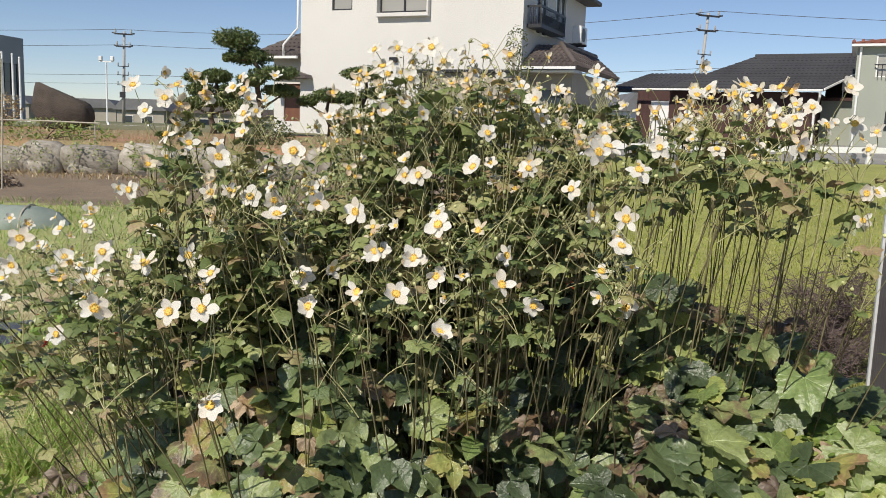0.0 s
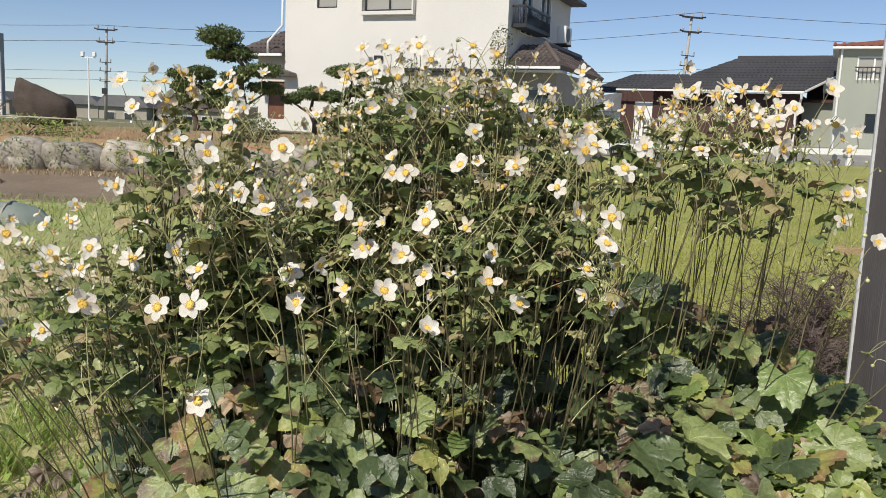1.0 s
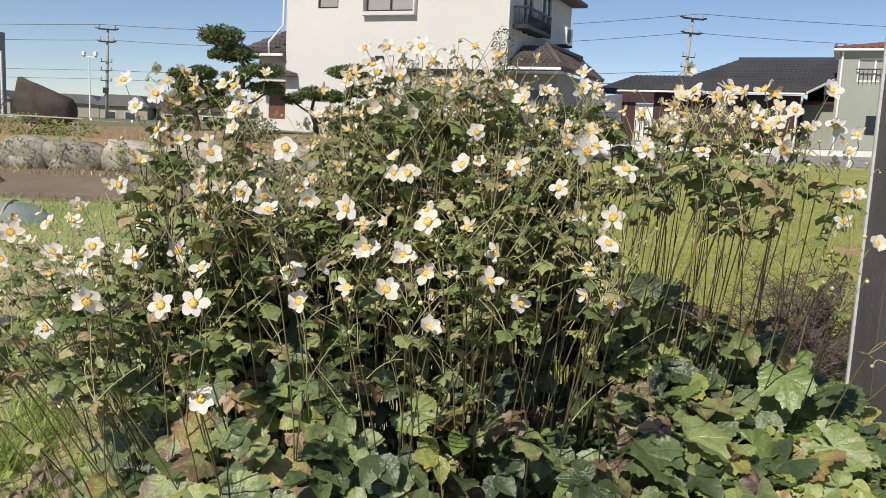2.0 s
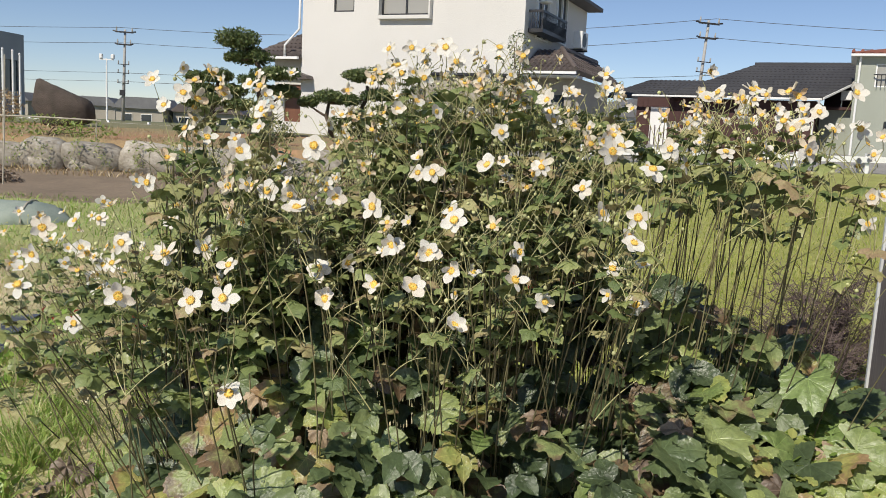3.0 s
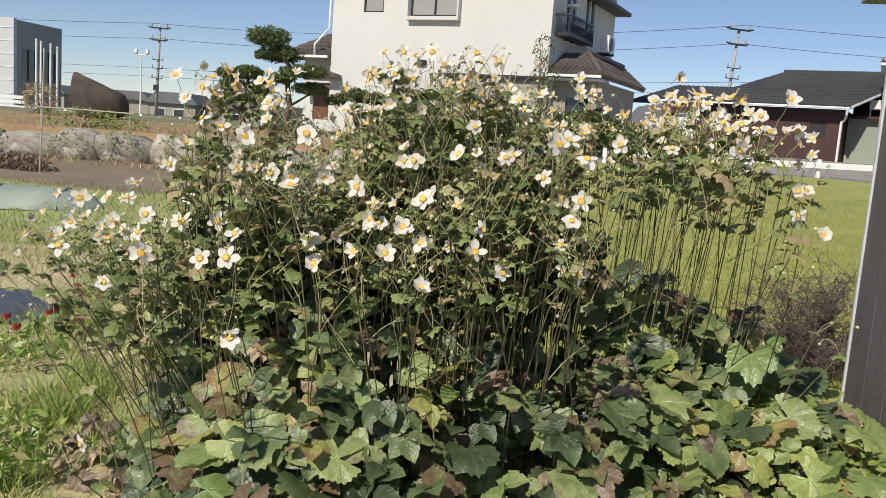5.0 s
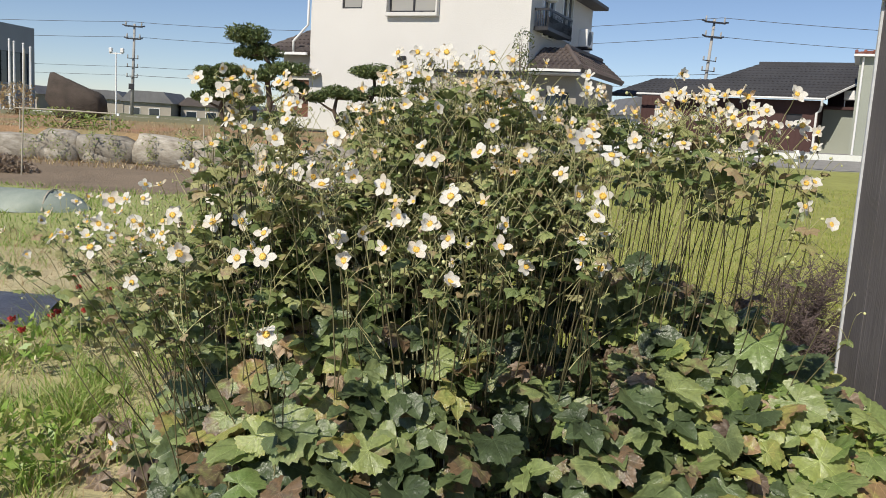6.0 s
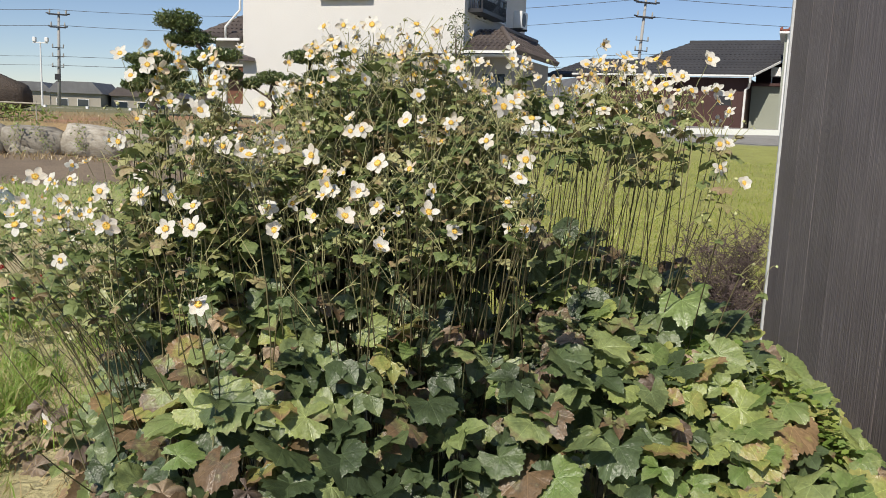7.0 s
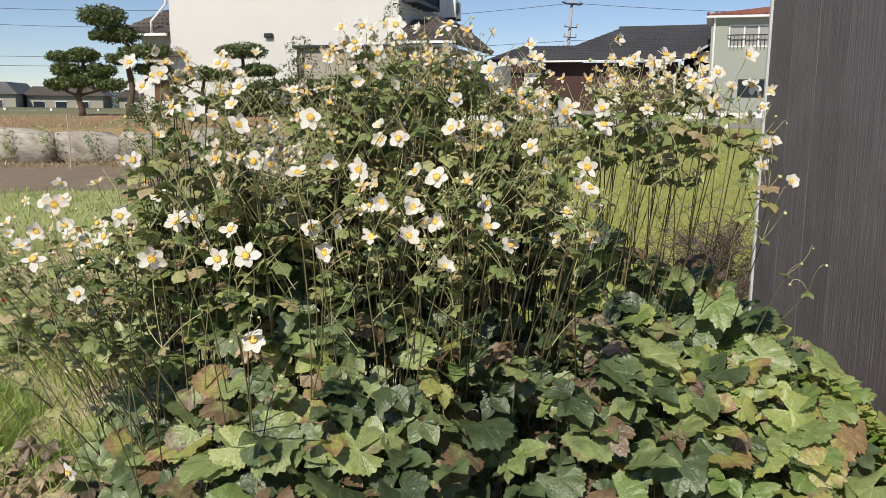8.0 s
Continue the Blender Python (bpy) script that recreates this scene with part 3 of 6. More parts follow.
def put_bud(plant, p, r, joined=False):
    if joined:
        ball(rest[plant][1], p, r, 6, 4, uni(0.85, 1.1))
        return
    m = Matrix.Translation(p) @ rot_to((uni(-1, 1), uni(-1, 1), uni(-0.4, 1))) @ Matrix.Scale(r, 4)
    part("bud", random.choice(bud_meshes), M_BUD, plant, m=m)


def shoot(plant, node, blooms=(), buds=3, whorl=0.054, levels=2, dry=0.04, joined=False, low=0):
    """One upright stem from the plant's foot to node, with leaf whorls, thin flower stalks and buds."""
    o = plant.location
    n = Vector(node) - o
    foot = Vector((n.x * 0.6 + uni(-0.12, 0.12), n.y * 0.6 + uni(-0.12, 0.12), 0))
    foot.y = max(foot.y, 2.2 + 0.35 * step(0.3, 0.8, o.x) - o.y + uni(-0.06, 0.35))
    if n.x + o.x < -0.78:
        foot.x = -0.58 + 0.55 * (n.x + o.x + 0.78) + uni(-0.16, 0.16) - o.x
    foot.z = height(foot.x + o.x, foot.y + o.y) - o.z - 0.01
    mid = foot.lerp(n, 0.5) + Vector((uni(-0.13, 0.13), uni(-0.08, 0.08), 0.05))
    if joined and plant not in rest:
        rest[plant] = (Shape(), Shape(), Shape())
    s, t = Shape(), rest[plant][0] if joined else Shape()
    pts = bend(foot, mid, n, 7)
    s.tube(pts, [0.0027 - 0.0010 * i / 7 for i in range(8)], 5, cap=False)
    part("stem", s, M_STEM, plant, smooth=True)
    for lv in range(levels):
        k = max(low, (7, 6, 5, 4)[lv])
        size = whorl * uni(0.6, 1.2) * (0.9, 1.1, 1.2, 1.2)[lv]
        old = random.random() < 0.5 * dry + 0.01 * lv
        ms = random.choice(dry_whorls if old else whorls)
        size *= 0.75 if old else 1.0
        part("leaf_whorl", ms, None, plant, m=Matrix.Translation(pts[k]) @ pose(0, 0, 0, uni(-18, 18), uni(-18, 18), uni(0, 360)) @ Matrix.Scale(size, 4))
    for p, d in blooms:
        p = Vector(p) - o
        back = p - Vector(d).normalized() * 0.035 - Vector((0, 0, 0.02))
        t.tube(bend(n, n.lerp(back, 0.6) + Vector((uni(-0.015, 0.015), uni(-0.015, 0.015), 0.02)), back, 4) + [p], 0.0011, 4, cap=False)
    for _ in range(buds):
        a, ln = uni(0, math.tau), uni(0.05, 0.17)
        tip = n + Vector((math.cos(a) * ln * 0.6, math.sin(a) * ln * 0.6, ln * uni(0.35, 1.0)))
        stalk(t, n, tip, 0.0011, 0.0009)
        hook = tip + Vector((uni(-0.02, 0.02), uni(-0.02, 0.02), uni(-0.016, 0.012)))
        t.tube([tip, tip.lerp(hook, 0.5) + Vector((0, 0, 0.006)), hook], 0.0009, 4, cap=False)
        put_bud(plant, hook, uni(0.0030, 0.0060), joined)
        if random.random() < 0.3:
            part("leaf_whorl", random.choice(whorls), None, plant, m=Matrix.Translation(n.lerp(tip, 0.6)) @ pose(0, 0, 0, uni(-20, 20), uni(-20, 20), uni(0, 360)) @ Matrix.Scale(whorl * 0.45, 4))
    if t.v and not joined:
        part("flower_stalk", t, M_PEDICEL, plant, smooth=True)
    return pts


def facing_sun(spread=0.75):
    return (-0.05 + uni(-spread, spread), -1.0 + uni(0, 0.45), 0.42 + uni(-0.5, 0.6))


def anemone(x, y, blooms, label, group="anemones in the bed"):
    """A clump of Japanese anemone with its open flowers at the places given."""
    plant = thing("anemone_plant", pose(x, y, height(x, y)), label, "flowering plant", group)
    for p in blooms:
        d = facing_sun(0.4 if p[1] < 1.75 else 0.75)
        flower(plant, p, d, uni(0.026, 0.033), bare=0.0)
        node = Vector(p) + Vector((uni(-0.05, 0.05), uni(0.0, 0.07), -uni(0.10, 0.20)))
        shoot(plant, node, [(p, d)], buds=random.choice((1, 2, 3)), levels=1, low=6, whorl=0.034 if p[1] < 1.75 else 0.045)
    return plant


TALL = "tall white-flowered anemone clump with dark wiry stems and round buds"
plants = [
    anemone(0.01, 2.35, [(-0.03, 2.30, 1.68), (-0.05, 2.03, 1.34), (0.28, 2.25, 1.49), (0.11, 2.14, 1.67), (0.12, 2.06, 1.45), (-0.09, 2.20, 1.37), (-0.09, 2.18, 1.33), (-0.18, 2.45, 1.63)], TALL),
    anemone(0.98, 2.25, [(1.00, 2.11, 1.50), (1.10, 2.07, 1.26), (0.85, 1.91, 1.44), (1.07, 1.96, 1.34), (1.05, 2.11, 1.60)], TALL),
    anemone(-0.58, 1.75, [(-0.61, 1.66, 1.16), (-0.94, 2.15, 0.97), (-0.435, 1.52, 0.902), (-0.445, 1.50, 1.10), (-0.505, 1.49, 1.095)], "white anemone clump with a pair of wide open flowers"),
    anemone(-0.05, 1.80, [(0.00, 1.66, 1.15), (0.00, 1.64, 1.26), (-0.08, 1.55, 1.13), (0.01, 1.58, 1.05), (-0.16, 1.61, 1.12), (-0.13, 1.66, 1.20), (-0.05, 1.70, 1.18)], "white anemone clump with many open flowers over dark leaves"),
    anemone(0.28, 1.95, [(0.33, 1.69, 1.42), (0.16, 1.79, 1.18), (0.22, 1.77, 1.07), (0.36, 1.74, 1.43), (0.21, 1.91, 1.37), (0.08, 1.90, 1.37), (0.36, 1.73, 1.16)], TALL),
    anemone(0.42, 1.90, [(0.40, 1.70, 1.28), (0.41, 1.69, 1.09), (0.14, 1.69, 1.13), (0.33, 2.00, 1.32), (0.38, 1.54, 1.39), (0.36, 1.56, 1.24)], TALL),
    anemone(-0.60, 2.12, [(-0.62, 2.01, 1.12), (-0.72, 2.06, 1.18), (-0.45, 1.94, 1.28), (-0.79, 1.90, 1.14), (-0.62, 2.02, 1.40), (-0.52, 2.00, 1.19), (-0.66, 1.97, 1.42)], TALL),
    anemone(-0.72, 2.35, [(-0.79, 2.12, 1.54), (-0.74, 2.20, 1.51), (-0.71, 2.12, 1.51), (-0.52, 2.17, 1.43), (-0.99, 2.30, 1.02)], TALL),
    anemone(-0.28, 1.90, [(-0.27, 1.68, 1.07), (-0.30, 1.65, 1.40), (-0.30, 1.78, 1.12), (-0.18, 1.76, 1.27), (-0.26, 1.71, 1.29), (-0.33, 1.64, 1.27), (-0.24, 1.82, 1.13), (-0.50, 1.77, 1.12), (-0.47, 1.72, 1.38)], TALL),
    anemone(0.66, 2.75, [(0.89, 2.82, 1.70), (0.49, 2.59, 1.61)], TALL),
    anemone(0.68, 2.20, [(0.81, 2.17, 1.60), (0.62, 2.11, 1.39), (0.70, 2.05, 1.43), (0.54, 1.99, 1.43), (0.76, 2.07, 1.59), (0.63, 2.02, 1.56)], TALL),
    anemone(-1.8, 3.75, [(-1.97, 3.8, 0.98), (-1.76, 3.8, 0.99), (-1.55, 3.6, 1.0), (-1.57, 3.4, 0.88), (-1.78, 3.6, 0.92), (-1.74, 3.3, 0.86)], "low anemone clump with small fading white flowers"),
    anemone(0.15, 2.75, [], TALL),
    anemone(1.12, 2.25, [(1.055, 1.98, 1.336), (1.13, 1.95, 1.22), (1.12, 2.2, 1.51), (1.0, 2.2, 1.55)], TALL),
    anemone(-0.78, 2.15, [(-0.98, 1.85, 1.11), (-1.13, 2.44, 1.12), (-1.12, 2.60, 1.11), (-0.80, 1.94, 1.14), (-0.95, 2.20, 1.03), (-0.62, 1.70, 1.15), (-1.0, 2.17, 1.08), (-0.90, 1.73, 1.19), (-1.17, 2.76, 1.15), (-0.955, 1.73, 1.06), (-0.64, 1.48, 1.10), (-0.94, 1.84, 0.47)],
            "leaning anemone clump with loose white flowers beside the path"),
]


def thicket(cx, cy, rx, ry, z0, z1, count, bloom=0.3, levels=3, whorl=0.046, fill=4, leafy_from=0.5):
    """More shoots of the same clumps in one part of the bed: buds, spent heads and some flowers."""
    for _ in range(count):
        a, r = uni(0, math.tau), math.sqrt(random.random())
        x, y = cx + rx * r * math.cos(a), cy + ry * r * math.sin(a)
        z = z0 + (z1 - z0) * (1 - r * r * 0.7) * uni(0.75, 1.0) if z1 > z0 else z0
        plant = min(plants, key=lambda p: (p.location.x - x) ** 2 + (p.location.y - y) ** 2)
        node = Vector((x, y, z - uni(0.05, 0.12)))
        bl = []
        if random.random() < bloom:
            for _ in range(random.choice((1, 1, 2)) if bloom < 0.9 else 2):
                d = facing_sun(1.4)
                p = node + Vector((uni(-0.06, 0.06), uni(-0.07, 0.04), uni(0.06, 0.14)))
                flower(plant, p, d, uni(0.020, 0.031), random.random() < 0.4)
                bl.append((p, d))
        pts = shoot(plant, node, bl, buds=random.choice((1, 2, 3)), levels=levels, whorl=whorl, joined=True, low=int(leafy_from * 7))
        for _ in range(fill):
            q = uni(leafy_from, 1.0) * 7
            at = pts[int(q)].lerp(pts[min(7, int(q) + 1)], q % 1) + Vector((uni(-0.05, 0.05), uni(-0.05, 0.05), uni(-0.02, 0.03)))
            leaf = random.choice(spare_whorls)
            m = Matrix.Translation(at) @ pose(0, 0, 0, uni(-30, 30), uni(-30, 30), uni(0, 360)) @ Matrix.Scale(whorl * uni(0.6, 1.15), 4)
            rest[plant][2].add([m @ Vector(v) for v in leaf.v], leaf.f, leaf.uv)
        for _ in range(0 if y < 1.92 else 2 if levels > 2 else 1):
            a = node - plant.location + Vector((uni(-0.1, 0.1), uni(-0.12, 0.06), -uni(0.1, 0.28)))
            b = a + Vector((uni(-0.16, 0.16), uni(-0.12, 0.10), uni(0.06, 0.24)))
            stalk(rest[plant][0], a, b, 0.0016, 0.0009)


thicket(-0.58, 2.25, 0.30, 0.35, 1.05, 1.55, 50, 0.45, fill=8, leafy_from=0.66)
thicket(-0.25, 2.18, 0.34, 0.35, 0.90, 1.38, 46, 0.4, levels=1, whorl=0.038, fill=3, leafy_from=0.86)
thicket(0.10, 2.45, 0.44, 0.40, 1.15, 1.75, 108, 0.5, fill=7, leafy_from=0.64)
thicket(0.22, 2.18, 0.36, 0.25, 0.98, 1.40, 34, 0.3, levels=1, whorl=0.038, fill=3, leafy_from=0.86)
thicket(0.85, 2.30, 0.36, 0.30, 1.30, 1.64, 20, 1.0, levels=1, whorl=0.05, fill=4, leafy_from=0.86)
thicket(1.02, 2.85, 0.35, 0.30, 1.25, 1.62, 14, 1.0, levels=1, whorl=0.048, fill=4, leafy_from=0.86)
thicket(0.50, 2.80, 0.62, 0.34, 1.25, 1.70, 36, 1.0, levels=1, whorl=0.048, fill=4, leafy_from=0.86)
thicket(0.20, 1.72, 0.30, 0.14, 1.00, 1.32, 14, 0.3, levels=1, whorl=0.036, fill=2, leafy_from=0.88)
thicket(-0.30, 2.75, 0.50, 0.30, 1.10, 1.52, 50, 0.5, levels=2, fill=8, leafy_from=0.6)
thicket(-0.98, 2.25, 0.24, 0.50, 0.88, 1.12, 20, 0.8, levels=2, whorl=0.042, fill=7, leafy_from=0.68)
thicket(-1.40, 2.95, 0.38, 0.40, 0.72, 1.04, 16, 0.8, levels=2, whorl=0.045, fill=7, leafy_from=0.6)
thicket(-0.03, 2.45, 0.26, 0.22, 1.46, 1.68, 20, 1.0, levels=1, whorl=0.04, fill=3, leafy_from=0.9)
thicket(-0.62, 2.25, 0.18, 0.14, 1.43, 1.57, 8, 1.0, levels=1, whorl=0.04, fill=3, leafy_from=0.9)
thicket(-1.95, 3.75, 0.50, 0.45, 0.66, 0.95, 10, 0.7, levels=2, whorl=0.045, fill=3, leafy_from=0.7)
for plant, (stalks, buds, leaves) in rest.items():
    tagged(part("stalkwork", stalks, M_PEDICEL, plant), kind="stuff")
    tagged(part("budding_growth", buds, M_BUD, plant, smooth=True), kind="stuff")
    tagged(part("stem_foliage", leaves, M_WHORL_REST, plant, smooth=True), kind="stuff")


def mound(x, y):
    """Height of the leaf carpet above the soil: it rises from the path, falls to the sides and the shed."""
    k = min(0.76, max(0.0, 0.05 + 0.74 * (y - 1.2))) * (1 - 0.2 * step(2.8, 3.3, y) - 0.5 * step(3.1, 3.8, y))
    k *= 1 - 0.75 * step(0.02, 0.15, x) * (1 - step(0.5, 0.65, x)) * (1 - step(1.66, 1.84, y))
    k *= 1 - 0.6 * math.exp(-((x - 0.46) / 0.17) ** 2 - ((y - 2.22) / 0.22) ** 2)
    edge = 0.3 * step(1.9, 2.5, y)
    k *= step(-0.95 - edge, -0.4 - edge, x) * (1 - 0.27 * step(0.5, 1.1, x)) * (1 - 0.55 * step(1.35, 1.8, x))
    return k * (1 - step(-0.28, -0.10, x - 2.46 + 0.22 * (4.41 - y)))


def carpet(count, x0, x1, y0, y1, lit, dry, size0, size1, tri=0.1, low=0.5, high=1.0):
    for _ in range(count):
        x, y = uni(x0, x1), uni(y0, y1)
        h = mound(x, y)
        if h < 0.05 and dry < 0.9:
            continue
        z0 = height(x, y)
        z = z0 + (uni(0.01, 0.10) if dry > 0.9 else uni(0.0, 0.05)) + h * (high - (high - low) * random.random() ** 3)
        plant = min(plants, key=lambda p: (p.location.x - x) ** 2 + (p.location.y - y) ** 2)
        o = plant.location
        q = random.random()
        three = random.random() < tri
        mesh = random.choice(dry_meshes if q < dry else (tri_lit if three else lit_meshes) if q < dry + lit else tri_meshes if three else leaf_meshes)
        size = (size0 + (size1 - size0) * 1.25 * random.random() ** 1.6) * (0.72 if q < dry else 1.0)
        tip = Vector((uni(-1, 1), uni(-1.5, 0.25), 0)).normalized()
        up = Vector((uni(-0.85, 0.7), uni(-1.15, 0.3), 1)).normalized()
        side = tip.cross(up).normalized()
        tip = up.cross(side)
        m = Matrix((side, tip, up)).transposed().to_4x4()
        at = Vector((x, y, z)) - o
        part("leaf", mesh, None, plant, m=Matrix.Translation(at) @ m @ Matrix.Diagonal((size * uni(0.85, 1.1), size, size, 1)))
        if random.random() < 0.8:
            continue
        s = Shape()
        foot = Vector((x - tip.x * 0.1, y + 0.08, height(x, y + 0.08))) - o
        s.tube(bend(foot, foot.lerp(at, 0.6) + Vector((0, 0, 0.05)), at, 4), 0.0018, 4, cap=False)
        part("leaf_stalk", s, M_PEDICEL, plant)


# the lit share puts sunlit-coloured leaves where sun falls, few where the bed is shaded
carpet(120, -0.95, -0.15, 1.45, 2.25, 0.45, 0.08, 0.07, 0.11, 0.25, 0.6, 1.05)
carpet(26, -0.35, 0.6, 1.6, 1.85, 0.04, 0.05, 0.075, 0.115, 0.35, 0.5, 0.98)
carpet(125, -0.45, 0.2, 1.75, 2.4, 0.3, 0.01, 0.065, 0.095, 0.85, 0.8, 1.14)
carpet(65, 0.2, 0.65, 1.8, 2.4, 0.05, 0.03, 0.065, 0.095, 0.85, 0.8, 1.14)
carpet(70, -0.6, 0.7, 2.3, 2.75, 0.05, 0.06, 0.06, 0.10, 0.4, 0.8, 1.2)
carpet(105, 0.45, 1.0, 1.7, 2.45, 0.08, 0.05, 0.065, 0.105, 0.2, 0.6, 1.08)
carpet(70, 0.6, 1.4, 2.3, 3.0, 0.25, 0.04, 0.06, 0.10, 0.3, 0.7, 1.15)
carpet(130, 0.15, 1.25, 2.35, 3.15, 0.15, 0.06, 0.055, 0.095, 0.45, 0.9, 1.42)
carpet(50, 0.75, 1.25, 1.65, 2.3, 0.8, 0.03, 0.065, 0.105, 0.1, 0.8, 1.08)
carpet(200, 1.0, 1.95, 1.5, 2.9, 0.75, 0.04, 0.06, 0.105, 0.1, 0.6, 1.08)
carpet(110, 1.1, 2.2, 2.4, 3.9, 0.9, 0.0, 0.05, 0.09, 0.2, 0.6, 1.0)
carpet(70, -1.05, -0.5, 1.6, 2.2, 0.4, 0.2, 0.055, 0.10, 0.3)
carpet(80, -1.15, -0.45, 2.0, 2.9, 0.25, 0.15, 0.055, 0.10, 0.3, 0.6, 1.2)
carpet(22, -1.45, -0.9, 2.4, 3.3, 0.0, 1.0, 0.06, 0.11, 0.0, 0.0, 0.3)
carpet(16, -1.1, -0.7, 1.8, 2.8, 0.0, 1.0, 0.06, 0.11, 0.0, 0.0, 0.3)
carpet(16, 0.28, 0.62, 2.0, 2.45, 0.0, 1.0, 0.06, 0.10, 0.0, 0.5, 1.0)
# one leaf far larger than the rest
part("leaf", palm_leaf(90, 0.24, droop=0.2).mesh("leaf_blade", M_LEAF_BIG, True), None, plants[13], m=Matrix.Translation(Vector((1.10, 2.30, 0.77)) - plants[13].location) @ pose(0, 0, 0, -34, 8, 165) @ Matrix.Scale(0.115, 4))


def low_leaves(count, x0, x1, y0, y1, size0, size1, tri=0.6, low=0.25, high=1.0):
    """The leaves that fill the inside of the clumps, down to the soil."""
    shapes = {}
    kinds = [trifoliate(60 + k) for k in range(4)] + [palm_leaf(70 + k, 0.22 + 0.05 * k, 30, 3, 0.06 * k, 0.2) for k in range(4)]
    for _ in range(count):
        x, y = uni(x0, x1), uni(y0, y1)
        h = mound(x, y)
        if h < 0.04:
            continue
        plant = min(plants, key=lambda p: (p.location.x - x) ** 2 + (p.location.y - y) ** 2)
        s = shapes.setdefault(plant, Shape())
        leaf = random.choice(kinds[:4] if random.random() < tri else kinds[4:])
        up = Vector((uni(-0.75, 0.5), uni(-1.3, 0.2), 1)).normalized()
        tip = Vector((uni(-1, 1), uni(-1.5, 0.35), 0)).normalized()
        side = tip.cross(up).normalized()
        m = Matrix.Translation(Vector((x, y, height(x, y) + 0.03 + h * uni(low, high))) - plant.location) @ Matrix((side, up.cross(side), up)).transposed().to_4x4() @ Matrix.Scale(uni(size0, size1), 4)
        s.add([m @ Vector(v) for v in leaf.v], leaf.f, leaf.uv)
    for plant, s in shapes.items():
        tagged(part("low_foliage", s, M_LEAF_REST, plant, smooth=True), kind="stuff")


low_leaves(330, -1.0, 0.2, 1.35, 2.3, 0.05, 0.09, 0.65, 0.2, 0.9)
low_leaves(260, 0.1, 0.9, 1.35, 2.4, 0.05, 0.09, 0.65, 0.2, 0.9)
low_leaves(330, -0.9, 0.8, 2.0, 2.8, 0.04, 0.075, 0.6, 0.4, 1.15)
low_leaves(420, 0.8, 1.9, 1.5, 3.5, 0.045, 0.085, 0.2, 0.25, 0.92)
for side in ((1.25, 2.0, 0.86), (1.17, 2.0, 0.92)):
    shoot(plants[13], Vector(side), buds=2, levels=1, whorl=0.03)
for lean in ((-1.22, 2.30, 0.78), (-1.30, 2.55, 0.92), (-1.12, 2.15, 0.60), (-1.40, 2.45, 0.66), (-1.05, 2.45, 0.88)):
    shoot(plants[7], Vector(lean), buds=2, levels=2, whorl=0.05)


# ------------------------------------------------------------ grass, weeds and straw
def blades(name, mat, count, spots, h0, h1, width, label, lean=0.5):
    s = Shape()
    vs, fs, uv = [], [], []
    for _ in range(count):
        x, y = spots()
        z = height(x, y) - 0.005
        h, a = uni(h0, h1), uni(0, math.tau)
        w = Vector((math.cos(a), math.sin(a), 0)) * width
        b = Vector((uni(-lean, lean), uni(-lean, lean), 1)) * h
        p = Vector((x, y, z))
        n = len(vs)
        q = p + b * 0.55
        e = p + b + Vector((b.x, b.y, -0.25 * h)) * 0.5
        vs += [p - w, p + w, q + w * 0.7, q - w * 0.7, e]
        uv += [(0, 0), (0.1, 0), (0.1, 0.5), (0, 0.5), (0.05, 1)]
        fs += [(n, n + 1, n + 2, n + 3), (n + 3, n + 2, n + 4)]
    s.add(vs, fs, uv)
    return solid(name, s, mat, label, "grass", kind="stuff")


def spot_left():
    while True:
        x, y = uni(-4.5, -0.3), uni(1.0, 7.5)
        if noise.noise((x * 1.3, y * 1.3, 7)) > uni(-0.1, 0.4):
            return x, y


def spot_near():
    while True:
        x, y = uni(-2.6, -0.75), uni(2.2, 5.5)
        if noise.noise((x * 1.8, y * 1.8, 17)) > uni(0.0, 0.4):
            return x, y


def spot_straw():
    return uni(-5, -0.4), uni(1.2, 8)


def spot_lawn():
    y = 3.0 + 13 * random.random() ** 1.6
    return uni(0.2, 0.2 + y * 0.75), y


def spot_cover():
    while True:
        x, y = uni(1.15, 2.35), uni(2.1, 4.6)
        if x < 2.46 - 0.22 * (4.41 - y) - 0.08:
            return x, y


def spot_bed():
    return uni(-0.9, 1.9), uni(1.0, 3.4)


blades("grass", M_GRASS, 3800, spot_left, 0.03, 0.14, 0.0028, "fresh green weeds and grass beside the flower bed")
blades("grass", M_GRASS, 2600, spot_near, 0.04, 0.15, 0.0034, "bright green grass tufts at the edge of the bed", 0.7)
tufts = [(uni(-2.7, -1.0), uni(2.4, 5.2)) for _ in range(34)]


def spot_tuft():
    x, y = random.choice(tufts)
    return random.gauss(x, 0.06), random.gauss(y, 0.07)


blades("grass_tuft", M_GRASS, 3600, spot_tuft, 0.06, 0.22, 0.0032, "vivid green grass tufts on the straw-coloured soil", 0.7)
blades("dry_grass", M_STRAW, 15000, spot_straw, 0.02, 0.10, 0.0022, "dry straw-coloured grass on the bare soil", 0.9)
blades("lawn", M_LAWN, 42000, spot_lawn, 0.025, 0.075, 0.0045, "sunlit yellow-green lawn behind the flower bed")


def spot_field():
    return uni(-10, 0.3), uni(7.0, 11.7)


blades("field_grass", M_GRASS, 9000, spot_field, 0.03, 0.11, 0.006, "green grass strip before the tilled field", 0.7)


def spot_terrace():
    return uni(-15, -1), 16.4 + 8 * random.random() ** 1.3


def spot_foot():
    return uni(-15, -1), uni(14.7, 15.75)


